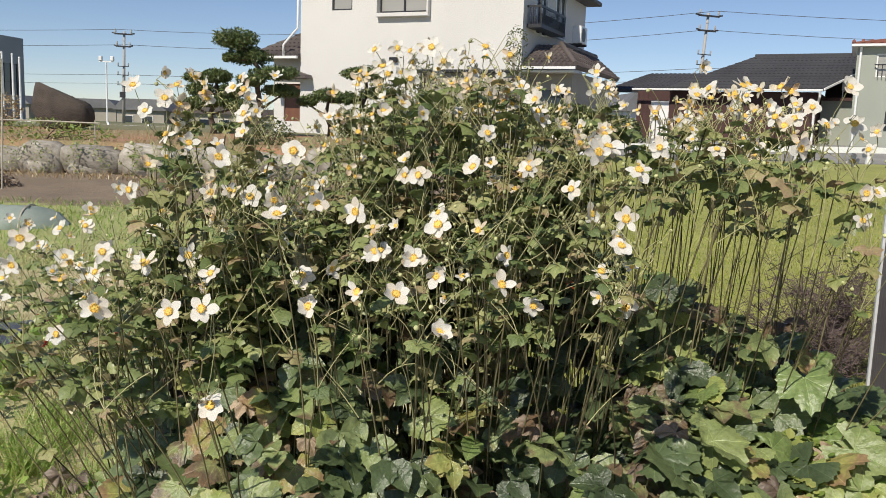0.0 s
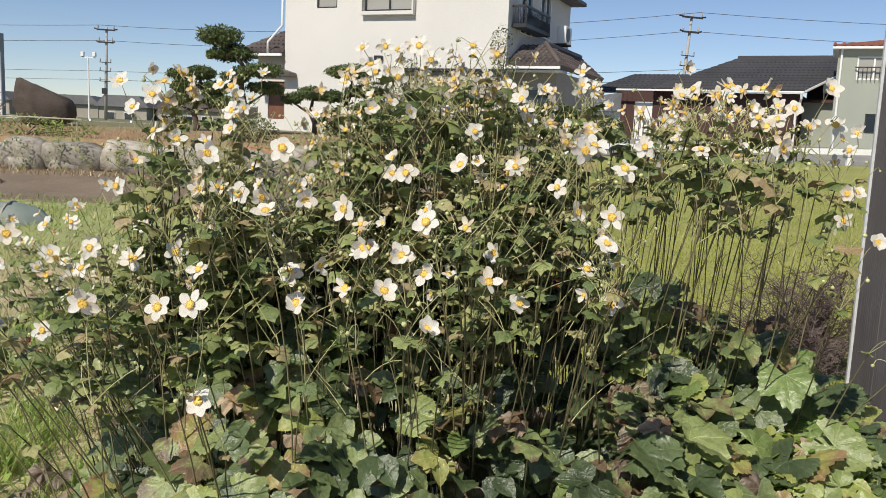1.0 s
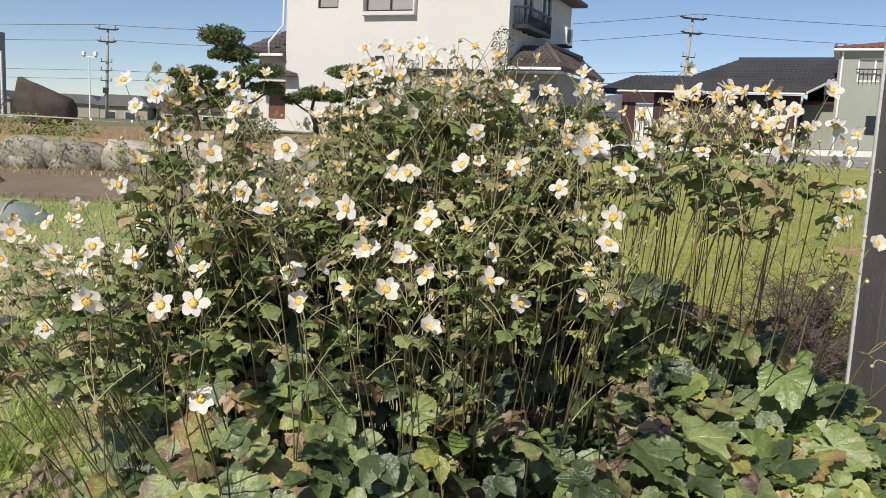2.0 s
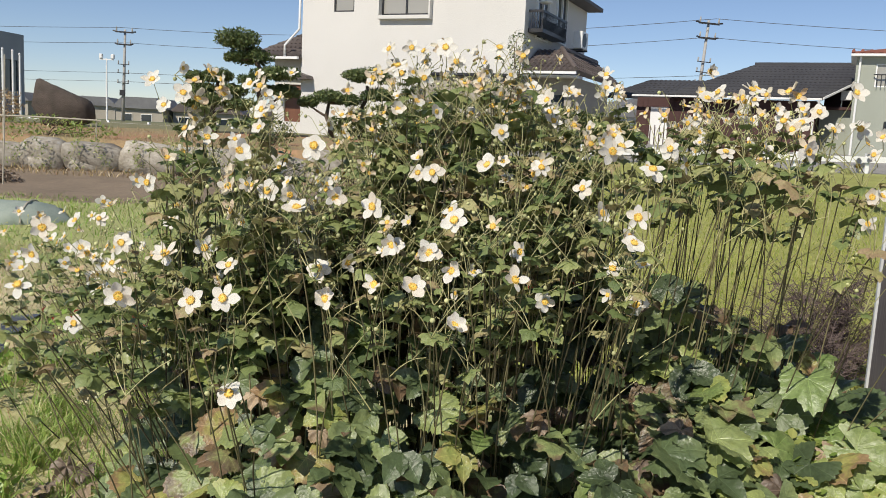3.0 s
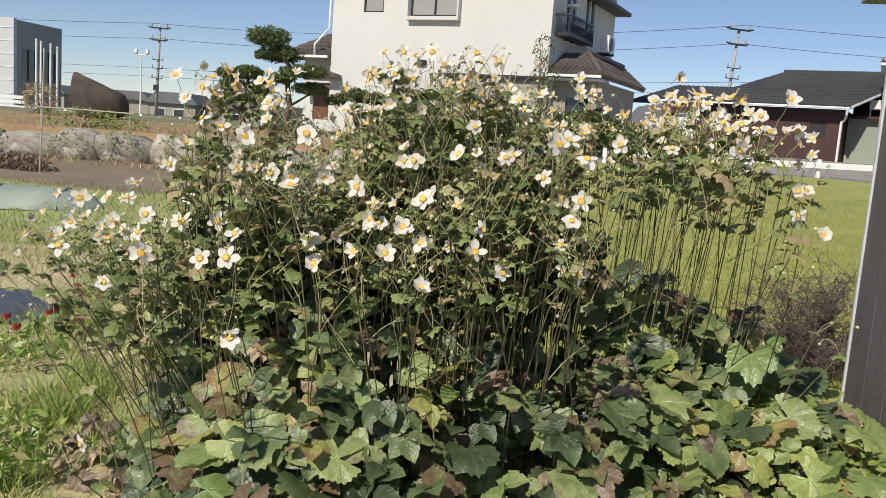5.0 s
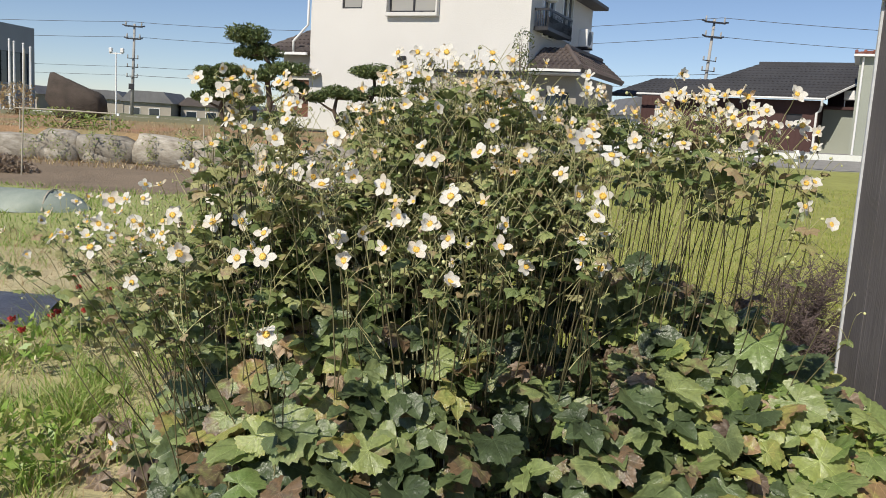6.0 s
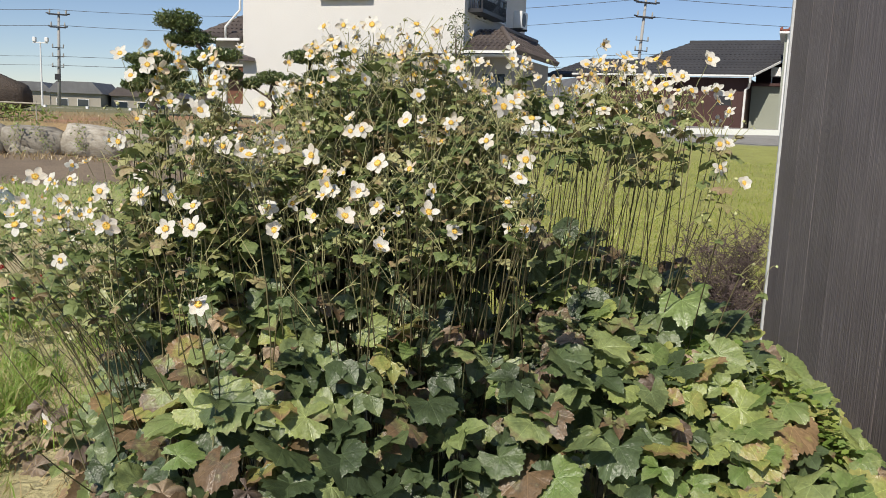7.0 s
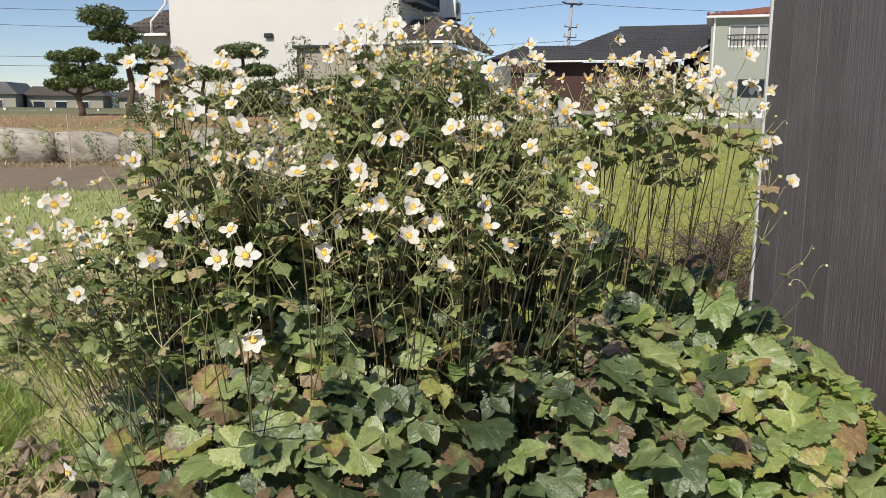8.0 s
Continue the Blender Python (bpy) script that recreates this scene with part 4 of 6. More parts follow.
blades("terrace_grass", M_STRAW, 2200, spot_terrace, 0.03, 0.14, 0.007, "dry tufts on the orange terrace soil", 0.8)
blades("wall_foot_weeds", M_STRAW, 1700, spot_foot, 0.04, 0.16, 0.008, "brown weeds along the foot of the stone wall", 0.8)
cover = Shape()
for _ in range(9000):
    gx, gy = spot_cover()
    gz = height(gx, gy) + uni(0.01, 0.20) * (0.4 + 0.6 * (1 - step(1.5, 2.4, gx))) + 0.06 * noise.noise((gx * 5, gy * 5, 3))
    gr, ga = uni(0.010, 0.026), uni(0, math.tau)
    gm = pose(gx, gy, gz, uni(-35, 20), uni(-25, 25), math.degrees(ga))
    cover.add([gm @ Vector((gr * a, gr * b, 0.15 * gr * abs(a))) for a, b in ((0, -1), (0.7, -0.4), (0.75, 0.4), (0, 1), (-0.75, 0.4), (-0.7, -0.4))], [(0, 1, 2, 3), (0, 3, 4, 5)])
for _ in range(3200):
    gx, gy = uni(0.98, 1.75), uni(1.95, 2.8)
    if noise.noise((gx * 4, gy * 4, 9)) < uni(-0.25, 0.15) or mound(gx, gy) < 0.1:
        continue
    gz = height(gx, gy) + mound(gx, gy) * uni(0.8, 1.06) + 0.03
    gr, ga = uni(0.009, 0.021), uni(0, math.tau)
    gm = pose(gx, gy, gz, uni(-10, 45), uni(-25, 25), math.degrees(ga))
    cover.add([gm @ Vector((gr * a, gr * b, 0.15 * gr * abs(a))) for a, b in ((0, -1), (0.7, -0.4), (0.75, 0.4), (0, 1), (-0.75, 0.4), (-0.7, -0.4))], [(0, 1, 2, 3), (0, 3, 4, 5)])
solid("ground_cover", cover, M_COVER, "bright yellow-green small-leaved weeds between the bed and the shed", "weeds", kind="stuff")
blades("straw_litter", M_STRAW, 3500, spot_bed, 0.01, 0.05, 0.002, "dead stalk litter under the anemones", 2.0)


# ------------------------------------------------------------ buildings
def wall_shape(x0, x1, z0, z1, y0, y1, holes):
    """An upright wall along x with rectangular openings (x0, x1, z0, z1) cut right through."""
    s = Shape()
    xs = sorted({x0, x1, *[v for h in holes for v in h[:2]]})
    zs = sorted({z0, z1, *[v for h in holes for v in h[2:]]})
    for a, b in zip(xs, xs[1:]):
        for c, d in zip(zs, zs[1:]):
            if not any(h[0] <= a and b <= h[1] and h[2] <= c and d <= h[3] for h in holes):
                s.box(a, b, y0, y1, c, d)
    return s.weld()


def window(parent, x0, x1, z0, z1, y, pane_mat, sill=True, leaves=2, frame_mat=None, bars=0):
    """A sliding window set in an opening of a wall whose outer face is at y."""
    fm = frame_mat or M_DARK
    f = Shape()
    w = 0.05
    f.box(x0, x1, y + 0.03, y + 0.12, z0, z0 + w).box(x0, x1, y + 0.03, y + 0.12, z1 - w, z1)
    f.box(x0, x0 + w, y + 0.032, y + 0.118, z0 + w, z1 - w).box(x1 - w, x1, y + 0.032, y + 0.118, z0 + w, z1 - w)
    win = part("window", f, fm, parent)
    for i in range(leaves):
        a, b = x0 + w + (x1 - x0 - 2 * w) * i / leaves, x0 + w + (x1 - x0 - 2 * w) * (i + 1) / leaves
        part("pane", Shape().box(a, b, y + 0.07 + 0.02 * (i % 2), y + 0.08 + 0.02 * (i % 2), z0 + w, z1 - w), pane_mat if not isinstance(pane_mat, list) else pane_mat[i], win)
        if i:
            part("sash", Shape().box(a - 0.03, a + 0.03, y + 0.045, y + 0.068, z0 + w, z1 - w), fm, win)
    if sill:
        part("window_sill", Shape().box(x0 - 0.07, x1 + 0.07, y - 0.20, y + 0.03, z0 - 0.16, z0 - 0.03, chamfer=0.012), M_STUCCO, win)
        part("window_hood", Shape().box(x0 - 0.07, x1 + 0.07, y - 0.20, y - 0.004, z1 + 0.03, z1 + 0.12, chamfer=0.012), M_STUCCO, win)
        part("window_cheek", Shape().box(x0 - 0.07, x0 - 0.012, y - 0.2, y - 0.004, z0 - 0.03, z1 + 0.03), M_STUCCO, win)
        part("window_cheek", Shape().box(x1 + 0.012, x1 + 0.07, y - 0.2, y - 0.004, z0 - 0.03, z1 + 0.03), M_STUCCO, win)
    for i in range(bars):
        a = x0 + (x1 - x0) * (i + 0.5) / bars
        part("guard_bar", Shape().box(a - 0.012, a + 0.012, y - 0.12, y - 0.096, z0, z0 + (z1 - z0) * 0.5), M_DARK, win)
    if bars:
        part("guard_rail", Shape().box(x0 - 0.05, x1 + 0.05, y - 0.125, y - 0.09, z0 + (z1 - z0) * 0.5, z0 + (z1 - z0) * 0.5 + 0.04), M_DARK, win)
    return win


def tiled_slope(parent, a, b, c, d, rows, cols, mat, lift=0.03):
    """Courses of rounded roof tiles on the slope a b (eave) to d c (ridge), each tile a part."""
    a, b, c, d = map(Vector, (a, b, c, d))
    nrm = (b - a).cross(d - a).normalized()
    if nrm.z < 0:
        nrm = -nrm
    roof = part("roof", Shape().add([a, b, c, d, a - nrm * 0.12, b - nrm * 0.12, c - nrm * 0.12, d - nrm * 0.12],
                                    [(0, 1, 2, 3), (7, 6, 5, 4), (0, 4, 5, 1), (1, 5, 6, 2), (2, 6, 7, 3), (3, 7, 4, 0)]), mat, parent)
    for j in range(rows):
        p0, p1 = a.lerp(d, j / rows), b.lerp(c, j / rows)
        q0, q1 = a.lerp(d, (j + 1.15) / rows), b.lerp(c, (j + 1.15) / rows)
        n = max(1, round(cols * (p1 - p0).length / max(0.01, (b - a).length)))
        s = Shape()
        for i in range(n):
            e = [p0.lerp(p1, i / n), p0.lerp(p1, (i + 0.5) / n), p0.lerp(p1, (i + 1) / n)]
            g = [q0.lerp(q1, i / n), q0.lerp(q1, (i + 0.5) / n), q0.lerp(q1, (i + 1) / n)]
            up = [0.012, lift + 0.05, 0.012]
            s.add([e[k] + nrm * up[k] for k in range(3)] + [g[k] + nrm * up[k] * 0.5 for k in range(3)] + [e[k] for k in range(3)],
                  [(0, 1, 4, 3), (1, 2, 5, 4), (6, 7, 1, 0), (7, 8, 2, 1)])
        part("tile_course", s.weld(), mat, roof)
    return roof


HOUSE_YAW = -25
HM = pose(2.71, 27.14, 0, 0, 0, HOUSE_YAW)


def white_house():
    h = thing("house", HM, "white stuccoed two-storey house with grey tiled lower roofs", "house")
    g = 1.0
    big, small = (-5.22, -3.36, 5.40, 6.75), (-7.14, -6.32, 5.53, 6.55)
    door = (-8.32, -7.62, 1.7, 3.02)
    part("wall", wall_shape(-8.45, 0, 3.5, 7.4, 0, 0.2, [big, small]), M_STUCCO, h)
    part("wall", wall_shape(-8.45, -3.6, g, 3.5, 0, 0.2, []), M_STUCCO, h)
    part("wall", wall_shape(-3.6, 0, g, 3.42, 0.12, 0.3, []), M_BEIGE, h, "beige ground-floor wall set back under the ledge")
    part("ledge", Shape().box(-3.75, 0.06, -0.06, 0.118, 3.40, 3.497, chamfer=0.01), M_DARK, h)
    side = wall_shape(-7.5, -0.2, g, 7.4, -0.2, 0, [(-4.6, -3.3, 4.9, 6.7), (-2.4, -1.1, 4.75, 6.75)])
    part("wall", Shape().add([Vector((v[1], -v[0], v[2])) for v in side.v], side.f), M_STUCCO, h)
    part("wall", Shape().box(-8.45, -8.25, 0.2, 7.5, g, 7.4), M_STUCCO, h)
    part("wall", Shape().box(-8.25, -0.2, 7.3, 7.5, g, 7.4), M_STUCCO, h)
    part("roof", Shape().prism([(-9.0, 7.4), (0.6, 7.4), (0.6, 7.55), (-4.2, 8.9), (-9.0, 7.55)], -0.6, 8.1), M_TILE, h)
    window(h, *big, 0, [M_FROST, M_FROST])
    window(h, *small, 0, M_FROST, sill=False, leaves=1)
    # windows and balcony of the side wall
    sm = pose(0, 0, 0, 0, 0, 90)
    for x0, x1, z0, z1 in ((1.1, 2.4, 4.75, 6.75), (3.3, 4.6, 4.9, 6.7)):
        f = Shape().box(x0, x1, -0.06, 0.02, z0, z0 + 0.06, sm).box(x0, x1, -0.06, 0.02, z1 - 0.06, z1, sm)
        for k in range(3):
            a = x0 + (x1 - x0 - 0.06) * k / 2
            f.box(a, a + 0.06, -0.058, 0.018, z0 + 0.06, z1 - 0.06, sm)
        w = part("window", f, M_WHITE, h)
        part("pane", Shape().box(x0 + 0.06, x1 - 0.06, 0.02, 0.03, z0 + 0.06, z1 - 0.06, sm), M_GLASS, w)
    bal = part("balcony", Shape().box(0.35, 3.1, -0.5, -0.004, 4.86, 4.98, sm), M_DARK, h, "dark metal balcony with upright bars")
    part("top_rail", Shape().box(0.35, 3.1, -0.5, -0.44, 5.5, 5.57, sm), M_DARK, bal)
    part("top_rail", Shape().box(0.35, 0.41, -0.44, -0.004, 5.5, 5.57, sm), M_DARK, bal)
    part("kick_panel", Shape().box(0.37, 3.08, -0.48, -0.468, 4.98, 5.3, sm), M_DARK, bal)
    for k in range(26):
        a = 0.36 + 2.7 * k / 25
        part("baluster", Shape().box(a, a + 0.025, -0.495, -0.482, 4.98, 5.5, sm), M_DARK, bal)
    for k in range(5):
        a = -0.46 + 0.42 * k / 5
        part("baluster", Shape().box(0.36, 0.385, a, a + 0.025, 4.98, 5.5, sm), M_DARK, bal)
    part("eave", Shape().box(0.002, 0.62, 2.8, 7.6, 6.55, 6.7, chamfer=0.02), M_TILE, h, "dark eave over the side wall")
    part("dish", ball(Shape(), (0.25, 1.3, 5.95), 0.24, 12, 6, 0.3), M_WHITE, h, "white satellite dish", smooth=True)
    # ground-floor wing with a hipped tile roof, towards the road
    part("wall", wall_shape(0.002, 1.55, g, 3.48, 0.6, 0.8, [(0.5, 1.3, 2.1, 2.9)]), M_BEIGE, h)
    part("wall", Shape().box(1.35, 1.55, 0.8, 5.5, g, 3.48), M_BEIGE, h)
    part("pane", Shape().box(0.5, 1.3, 0.68, 0.69, 2.1, 2.9), M_GLASS, h)
    tiled_slope(h, (0.0, -0.1, 3.62), (1.8, -0.1, 3.62), (0.85, 1.5, 4.4), (0.0, 1.5, 4.4), 7, 10, M_TILE)
    tiled_slope(h, (1.8, -0.1, 3.62), (1.8, 6.2, 3.62), (0.85, 6.2, 4.4), (0.85, 1.5, 4.4), 7, 26, M_TILE)
    part("ridge", Shape().tube([(1.82, -0.12, 3.68), (0.85, 1.5, 4.47), (0.85, 6.2, 4.47)], 0.085, 7), M_TILE, h)
    part("gutter", Shape().box(0.0, 1.85, -0.2, -0.11, 3.51, 3.59), M_WHITE, h)
    part("soffit", Shape().box(0.0, 1.76, -0.05, 0.598, 3.43, 3.48), M_WHITE, h)
    # porch wing at the other end
    part("wall", wall_shape(-10.0, -8.452, g, 3.95, 0.55, 0.75, [(-9.55, -8.75, 1.62, 3.0)]), M_STUCCO, h)
    part("wall", Shape().box(-10.0, -9.8, 0.75, 5.0, g, 3.95), M_STUCCO, h)
    part("door", Shape().box(-9.55, -8.75, 0.62, 0.68, 1.62, 3.0, chamfer=0.01), M_DOOR, h, "brown front door")
    tiled_slope(h, (-10.7, -0.15, 3.98), (-8.452, -0.15, 3.98), (-8.452, 1.4, 4.95), (-9.3, 1.4, 4.95), 6, 11, M_TILE)
    tiled_slope(h, (-10.7, 5.5, 3.98), (-10.7, -0.15, 3.98), (-9.3, 1.4, 4.95), (-9.3, 5.5, 4.95), 6, 24, M_TILE)
    part("gutter", Shape().box(-10.75, -8.455, -0.26, -0.16, 3.86, 3.95), M_WHITE, h)
    part("canopy", Shape().prism([(-9.8, 3.15), (-7.9, 3.15), (-7.95, 3.27), (-8.5, 3.42), (-9.8, 3.42)], -0.45, -0.004), M_TILE, h)
    pipe = Shape()
    pipe.tube([(-8.53, -0.06, 7.4), (-8.53, -0.06, 4.95), (-9.05, -0.2, 4.35), (-9.05, -0.2, 3.96)], 0.045, 8)
    part("downpipe", pipe, M_WHITE, h, smooth=True)
    vent = Shape().box(-4.75, -4.45, -0.14, -0.004, 3.75, 3.9, chamfer=0.02)
    part("vent_hood", vent, M_DARK, h)
    return h


white_house()

# outdoor unit of an air conditioner on the wing's roof
ac = thing("air_conditioner", HM @ pose(0.86, 3.7, 4.62, 0, 0, 90), "white air conditioner outdoor unit on a bracket above the tiled roof", "air conditioner")
part("casing", Shape().box(-0.4, 0.4, -0.16, 0.16, 0.06, 0.66, chamfer=0.02), M_WHITE, ac)
part("grille", Shape().tube([(-0.1, -0.165, 0.36), (-0.1, -0.175, 0.36)], 0.24, 20), M_DARK, ac)
for sx in (-0.3, 0.3):
    part("foot", Shape().box(sx - 0.04, sx + 0.04, -0.18, 0.656, 0.0, 0.058), M_DARK, ac)


def brown_house():
    h = thing("outbuilding", pose(15.45, 33.0, 0, 0, 0, -30), "dark brown single-storey outbuilding with a dark hipped roof and white gutter", "building")
    part("wall", wall_shape(-7.6, -0.35, 1.3, 3.5, 0, 0.2, [(-1.55, -0.95, 2.35, 2.95), (-7.0, -6.2, 1.4, 3.1)]), M_BROWN, h)
    part("wall", Shape().box(-0.55, -0.35, 0.2, 6, 1.3, 3.5), M_BROWN, h)
    part("wall", Shape().box(-7.6, -7.4, 0.2, 6, 1.3, 3.5), M_BROWN, h)
    part("wall", Shape().box(-7.4, -0.55, 5.8, 6, 1.3, 3.5), M_BROWN, h)
    part("window", Shape().box(-1.55, -0.95, 0.05, 0.1, 2.35, 2.95), M_DARK, h)
    part("door", Shape().box(-7.0, -6.2, 0.05, 0.1, 1.4, 3.1, chamfer=0.01), M_WHITE, h, "white door")
    for k in range(36):
        part("siding_batten", Shape().box(-7.55 + 0.2 * k, -7.52 + 0.2 * k, -0.02, -0.004, 1.35, 2.3 if 29.5 < k < 33.5 or k < 8 and k > 2 else 3.44), M_BROWN, h)
    tiled_slope(h, (-6.2, -0.5, 3.62), (-0.10, -0.5, 3.62), (2.0, 3.2, 5.2), (-3.3, 3.2, 5.2), 12, 34, M_SLATE, 0.01)
    tiled_slope(h, (-6.2, 6.5, 3.62), (-6.2, -0.5, 3.62), (-3.3, 3.2, 5.2), (-3.3, 3.6, 5.2), 12, 30, M_SLATE, 0.01)
    part("ridge", Shape().tube([(-3.35, 3.2, 5.23), (2.0, 3.2, 5.23)], 0.09, 6), M_SLATE, h)
    tiled_slope(h, (-9.2, 0.2, 3.55), (-5.6, 0.2, 3.55), (-5.2, 3.0, 4.45), (-8.0, 3.0, 4.45), 8, 16, M_SLATE, 0.01)
    part("gutter", Shape().box(-7.7, -0.12, -0.60, -0.5, 3.50, 3.58, chamfer=0.015), M_WHITE, h)
    part("barge_board", Shape().add([(-0.10, -0.5, 3.54), (-0.06, -0.5, 3.54), (2.04, 3.2, 5.12), (2.0, 3.2, 5.12), (-0.10, -0.5, 3.62), (-0.06, -0.5, 3.62), (2.04, 3.2, 5.2), (2.0, 3.2, 5.2)],
                                    [(0, 1, 2, 3), (7, 6, 5, 4), (0, 4, 5, 1), (1, 5, 6, 2), (2, 6, 7, 3), (3, 7, 4, 0)]), M_WHITE, h)
    pipe = Shape()
    pipe.tube([(-0.22, -0.56, 3.5), (-0.22, -0.50, 3.3), (-0.30, -0.08, 3.1), (-0.42, -0.08, 3.0), (-0.42, -0.08, 1.4)], 0.05, 8)
    part("downpipe", pipe, M_WHITE, h)
    part("gable_wall", Shape().box(-0.345, 1.7, 3.005, 3.15, 1.3, 4.92), M_BROWN, h)
    part("annex_wall", Shape().box(-0.3, 0.9, 1.2, 1.4, 1.3, 3.22), M_SAGE, h)
    part("annex_roof", Shape().box(-0.34, 0.95, 0.9, 3.0, 3.22, 3.34), M_BROWN, h)
    u = part("water_heater", Shape().box(0.42, 0.92, 1.0, 1.4, 3.62, 4.0, chamfer=0.02), M_WHITE, h, "white rooftop unit on thin legs")
    for sx in (0.45, 0.85):
        part("leg", Shape().box(sx, sx + 0.04, 1.02, 1.06, 3.34, 3.62), M_WHITE, u)


brown_house()


def sage_house():
    h = thing("house", pose(15.22, 30.5, 0, 0, 0, -27), "grey-green two-storey house with a red tiled eave", "house")
    w1, w2 = (0.65, 2.3, 3.92, 4.75), (1.1, 2.6, 2.0, 2.7)
    part("wall", wall_shape(0, 6, 1.3, 5.0, 0, 0.2, [w1, w2]), M_SAGE, h)
    part("wall", Shape().box(0, 0.2, 0.2, 3.2, 1.3, 5.0), M_SAGE, h)
    part("wall", Shape().box(5.8, 6, 0.2, 3.2, 1.3, 5.0), M_SAGE, h)
    part("wall", Shape().box(0.2, 5.8, 3.0, 3.2, 1.3, 5.0), M_SAGE, h)
    window(h, *w1, 0, M_FROST, sill=False, leaves=3, frame_mat=M_WHITE, bars=12)
    window(h, *w2, 0, M_GLASS, sill=False, leaves=2)
    part("eave", Shape().box(-0.2, 6.2, -0.3, 3.3, 5.0, 5.08), M_WHITE, h)
    roof = part("roof", Shape().prism([(-0.2, 5.08), (6.2, 5.08), (6.2, 5.14), (3, 5.45), (-0.2, 5.14)], -0.3, 3.3), M_RED, h)
    for k in range(22):
        part("eave_tile", Shape().tube([(-0.14 + 0.295 * k, -0.34, 5.17), (-0.14 + 0.295 * k, 0.4, 5.19)], 0.06, 7), M_RED, roof)
    pipe = Shape()
    pipe.tube([(0.12, -0.1, 5.0), (0.12, -0.06, 4.8), (0.12, -0.06, 1.3)], 0.04, 8)
    part("downpipe", pipe, M_WHITE, h)


sage_house()


def grey_building():
    h = thing("building", pose(-29.7, 55, 0, 0, 0, 80), "box-shaped building, panelled front coloured pale as sunlit, side grey as shaded", "building")
    # sunlit front (-x) is coloured pale, shaded side (-y) grey: light put into colour
    part("front_wall", Shape().box(-0.3, 0, 0, 14, 1.2, 6.9), M_PALEPANEL, h)
    part("side_wall", wall_shape(0.002, 4.6, 1.2, 6.8, 0, 0.3, [(0.5, 4.0, 2.9, 5.0)]), M_GREYPANEL, h)
    part("back_wall", Shape().box(4.3, 4.6, 0.3, 14, 1.2, 6.8), M_GREYPANEL, h)
    part("roof", Shape().box(0.002, 4.3, 0.3, 14, 6.5, 6.7), M_GREYPANEL, h)
    for k in range(6):
        part("panel_joint", Shape().box(-0.33, -0.304, 0, 14, 2.0 + 0.85 * k, 2.05 + 0.85 * k), M_WHITE, h)
    for k in range(5):
        win = part("window", Shape().box(0.5 + 0.7 * k, 0.55 + 0.7 * k, 0.05, 0.2, 2.9, 5.0), M_DARK, h)
        part("pane", Shape().box(0.55 + 0.7 * k, 1.2 + 0.7 * k, 0.1, 0.12, 2.9, 5.0), M_GLASS, win)
    for yy, zz in ((1.5, 4.3), (3.2, 1.7), (1.2, 1.7)):
        win = part("window", Shape().box(-0.36, -0.304, yy, yy + 0.8, zz, zz + 0.55), M_WHITE, h)
        part("pane", Shape().box(-0.37, -0.362, yy + 0.06, yy + 0.74, zz + 0.06, zz + 0.49), M_GLASS, win)
    for k in range(3):
        part("sign_bar", Shape().box(-0.34, -0.31, 1.2 + 0.7 * k, 1.7 + 0.7 * k, 6.0, 6.3), M_GREYPANEL, h)


grey_building()


def far_house(x, y, w, d, z1, z2, wall, roof, label):
    h = thing("house", pose(x, y, 0, 0, 0, uni(-12, 12)), label, "house", "far houses along the road")
    z0 = height(x, y) - 0.3
    part("wall", Shape().box(0, w, 0, d, z0, z1), wall, h)
    part("roof", Shape().prism([(-0.4, z1), (w + 0.4, z1), (w - 0.8, z2), (0.8, z2)], -0.4, d + 0.4), roof, h)
    for k in range(int(w // 2.4)):
        win = part("window", Shape().box(0.6 + 2.3 * k, 1.9 + 2.3 * k, -0.05, -0.004, z1 - 1.6, z1 - 0.6), M_WHITE, h)
        part("pane", Shape().box(0.66 + 2.3 * k, 1.84 + 2.3 * k, -0.06, -0.052, z1 - 1.54, z1 - 0.66), M_GLASS, win)


far_house(-37, 98, 5.5, 6, 2.6, 3.9, M_BEIGE, M_HAZEROOF, "small far house with a dark roof")
far_house(-31, 100, 8, 6, 2.5, 3.5, M_BEIGE, M_TILE, "low far beige house with a dark roof")
far_house(-47, 105, 7, 6, 2.8, 3.9, M_BEIGE, M_HAZEROOF, "pale far house with a dark roof")
far_house(-22, 104, 9, 7, 2.4, 3.3, M_BEIGE, M_TILE, "beige far house behind the pines")
far_house(-61, 110, 9, 7, 3.0, 4.1, M_BEIGE, M_HAZEROOF, "beige far house beside the road")
far_house(-14, 96, 7, 7, 2.9, 4.2, M_PALEPANEL, M_HAZEROOF, "pale far house behind the pines")
far_house(14, 62, 9, 7, 3.4, 4.8, M_PALEPANEL, M_HAZEROOF, "pale far house between the roofs")


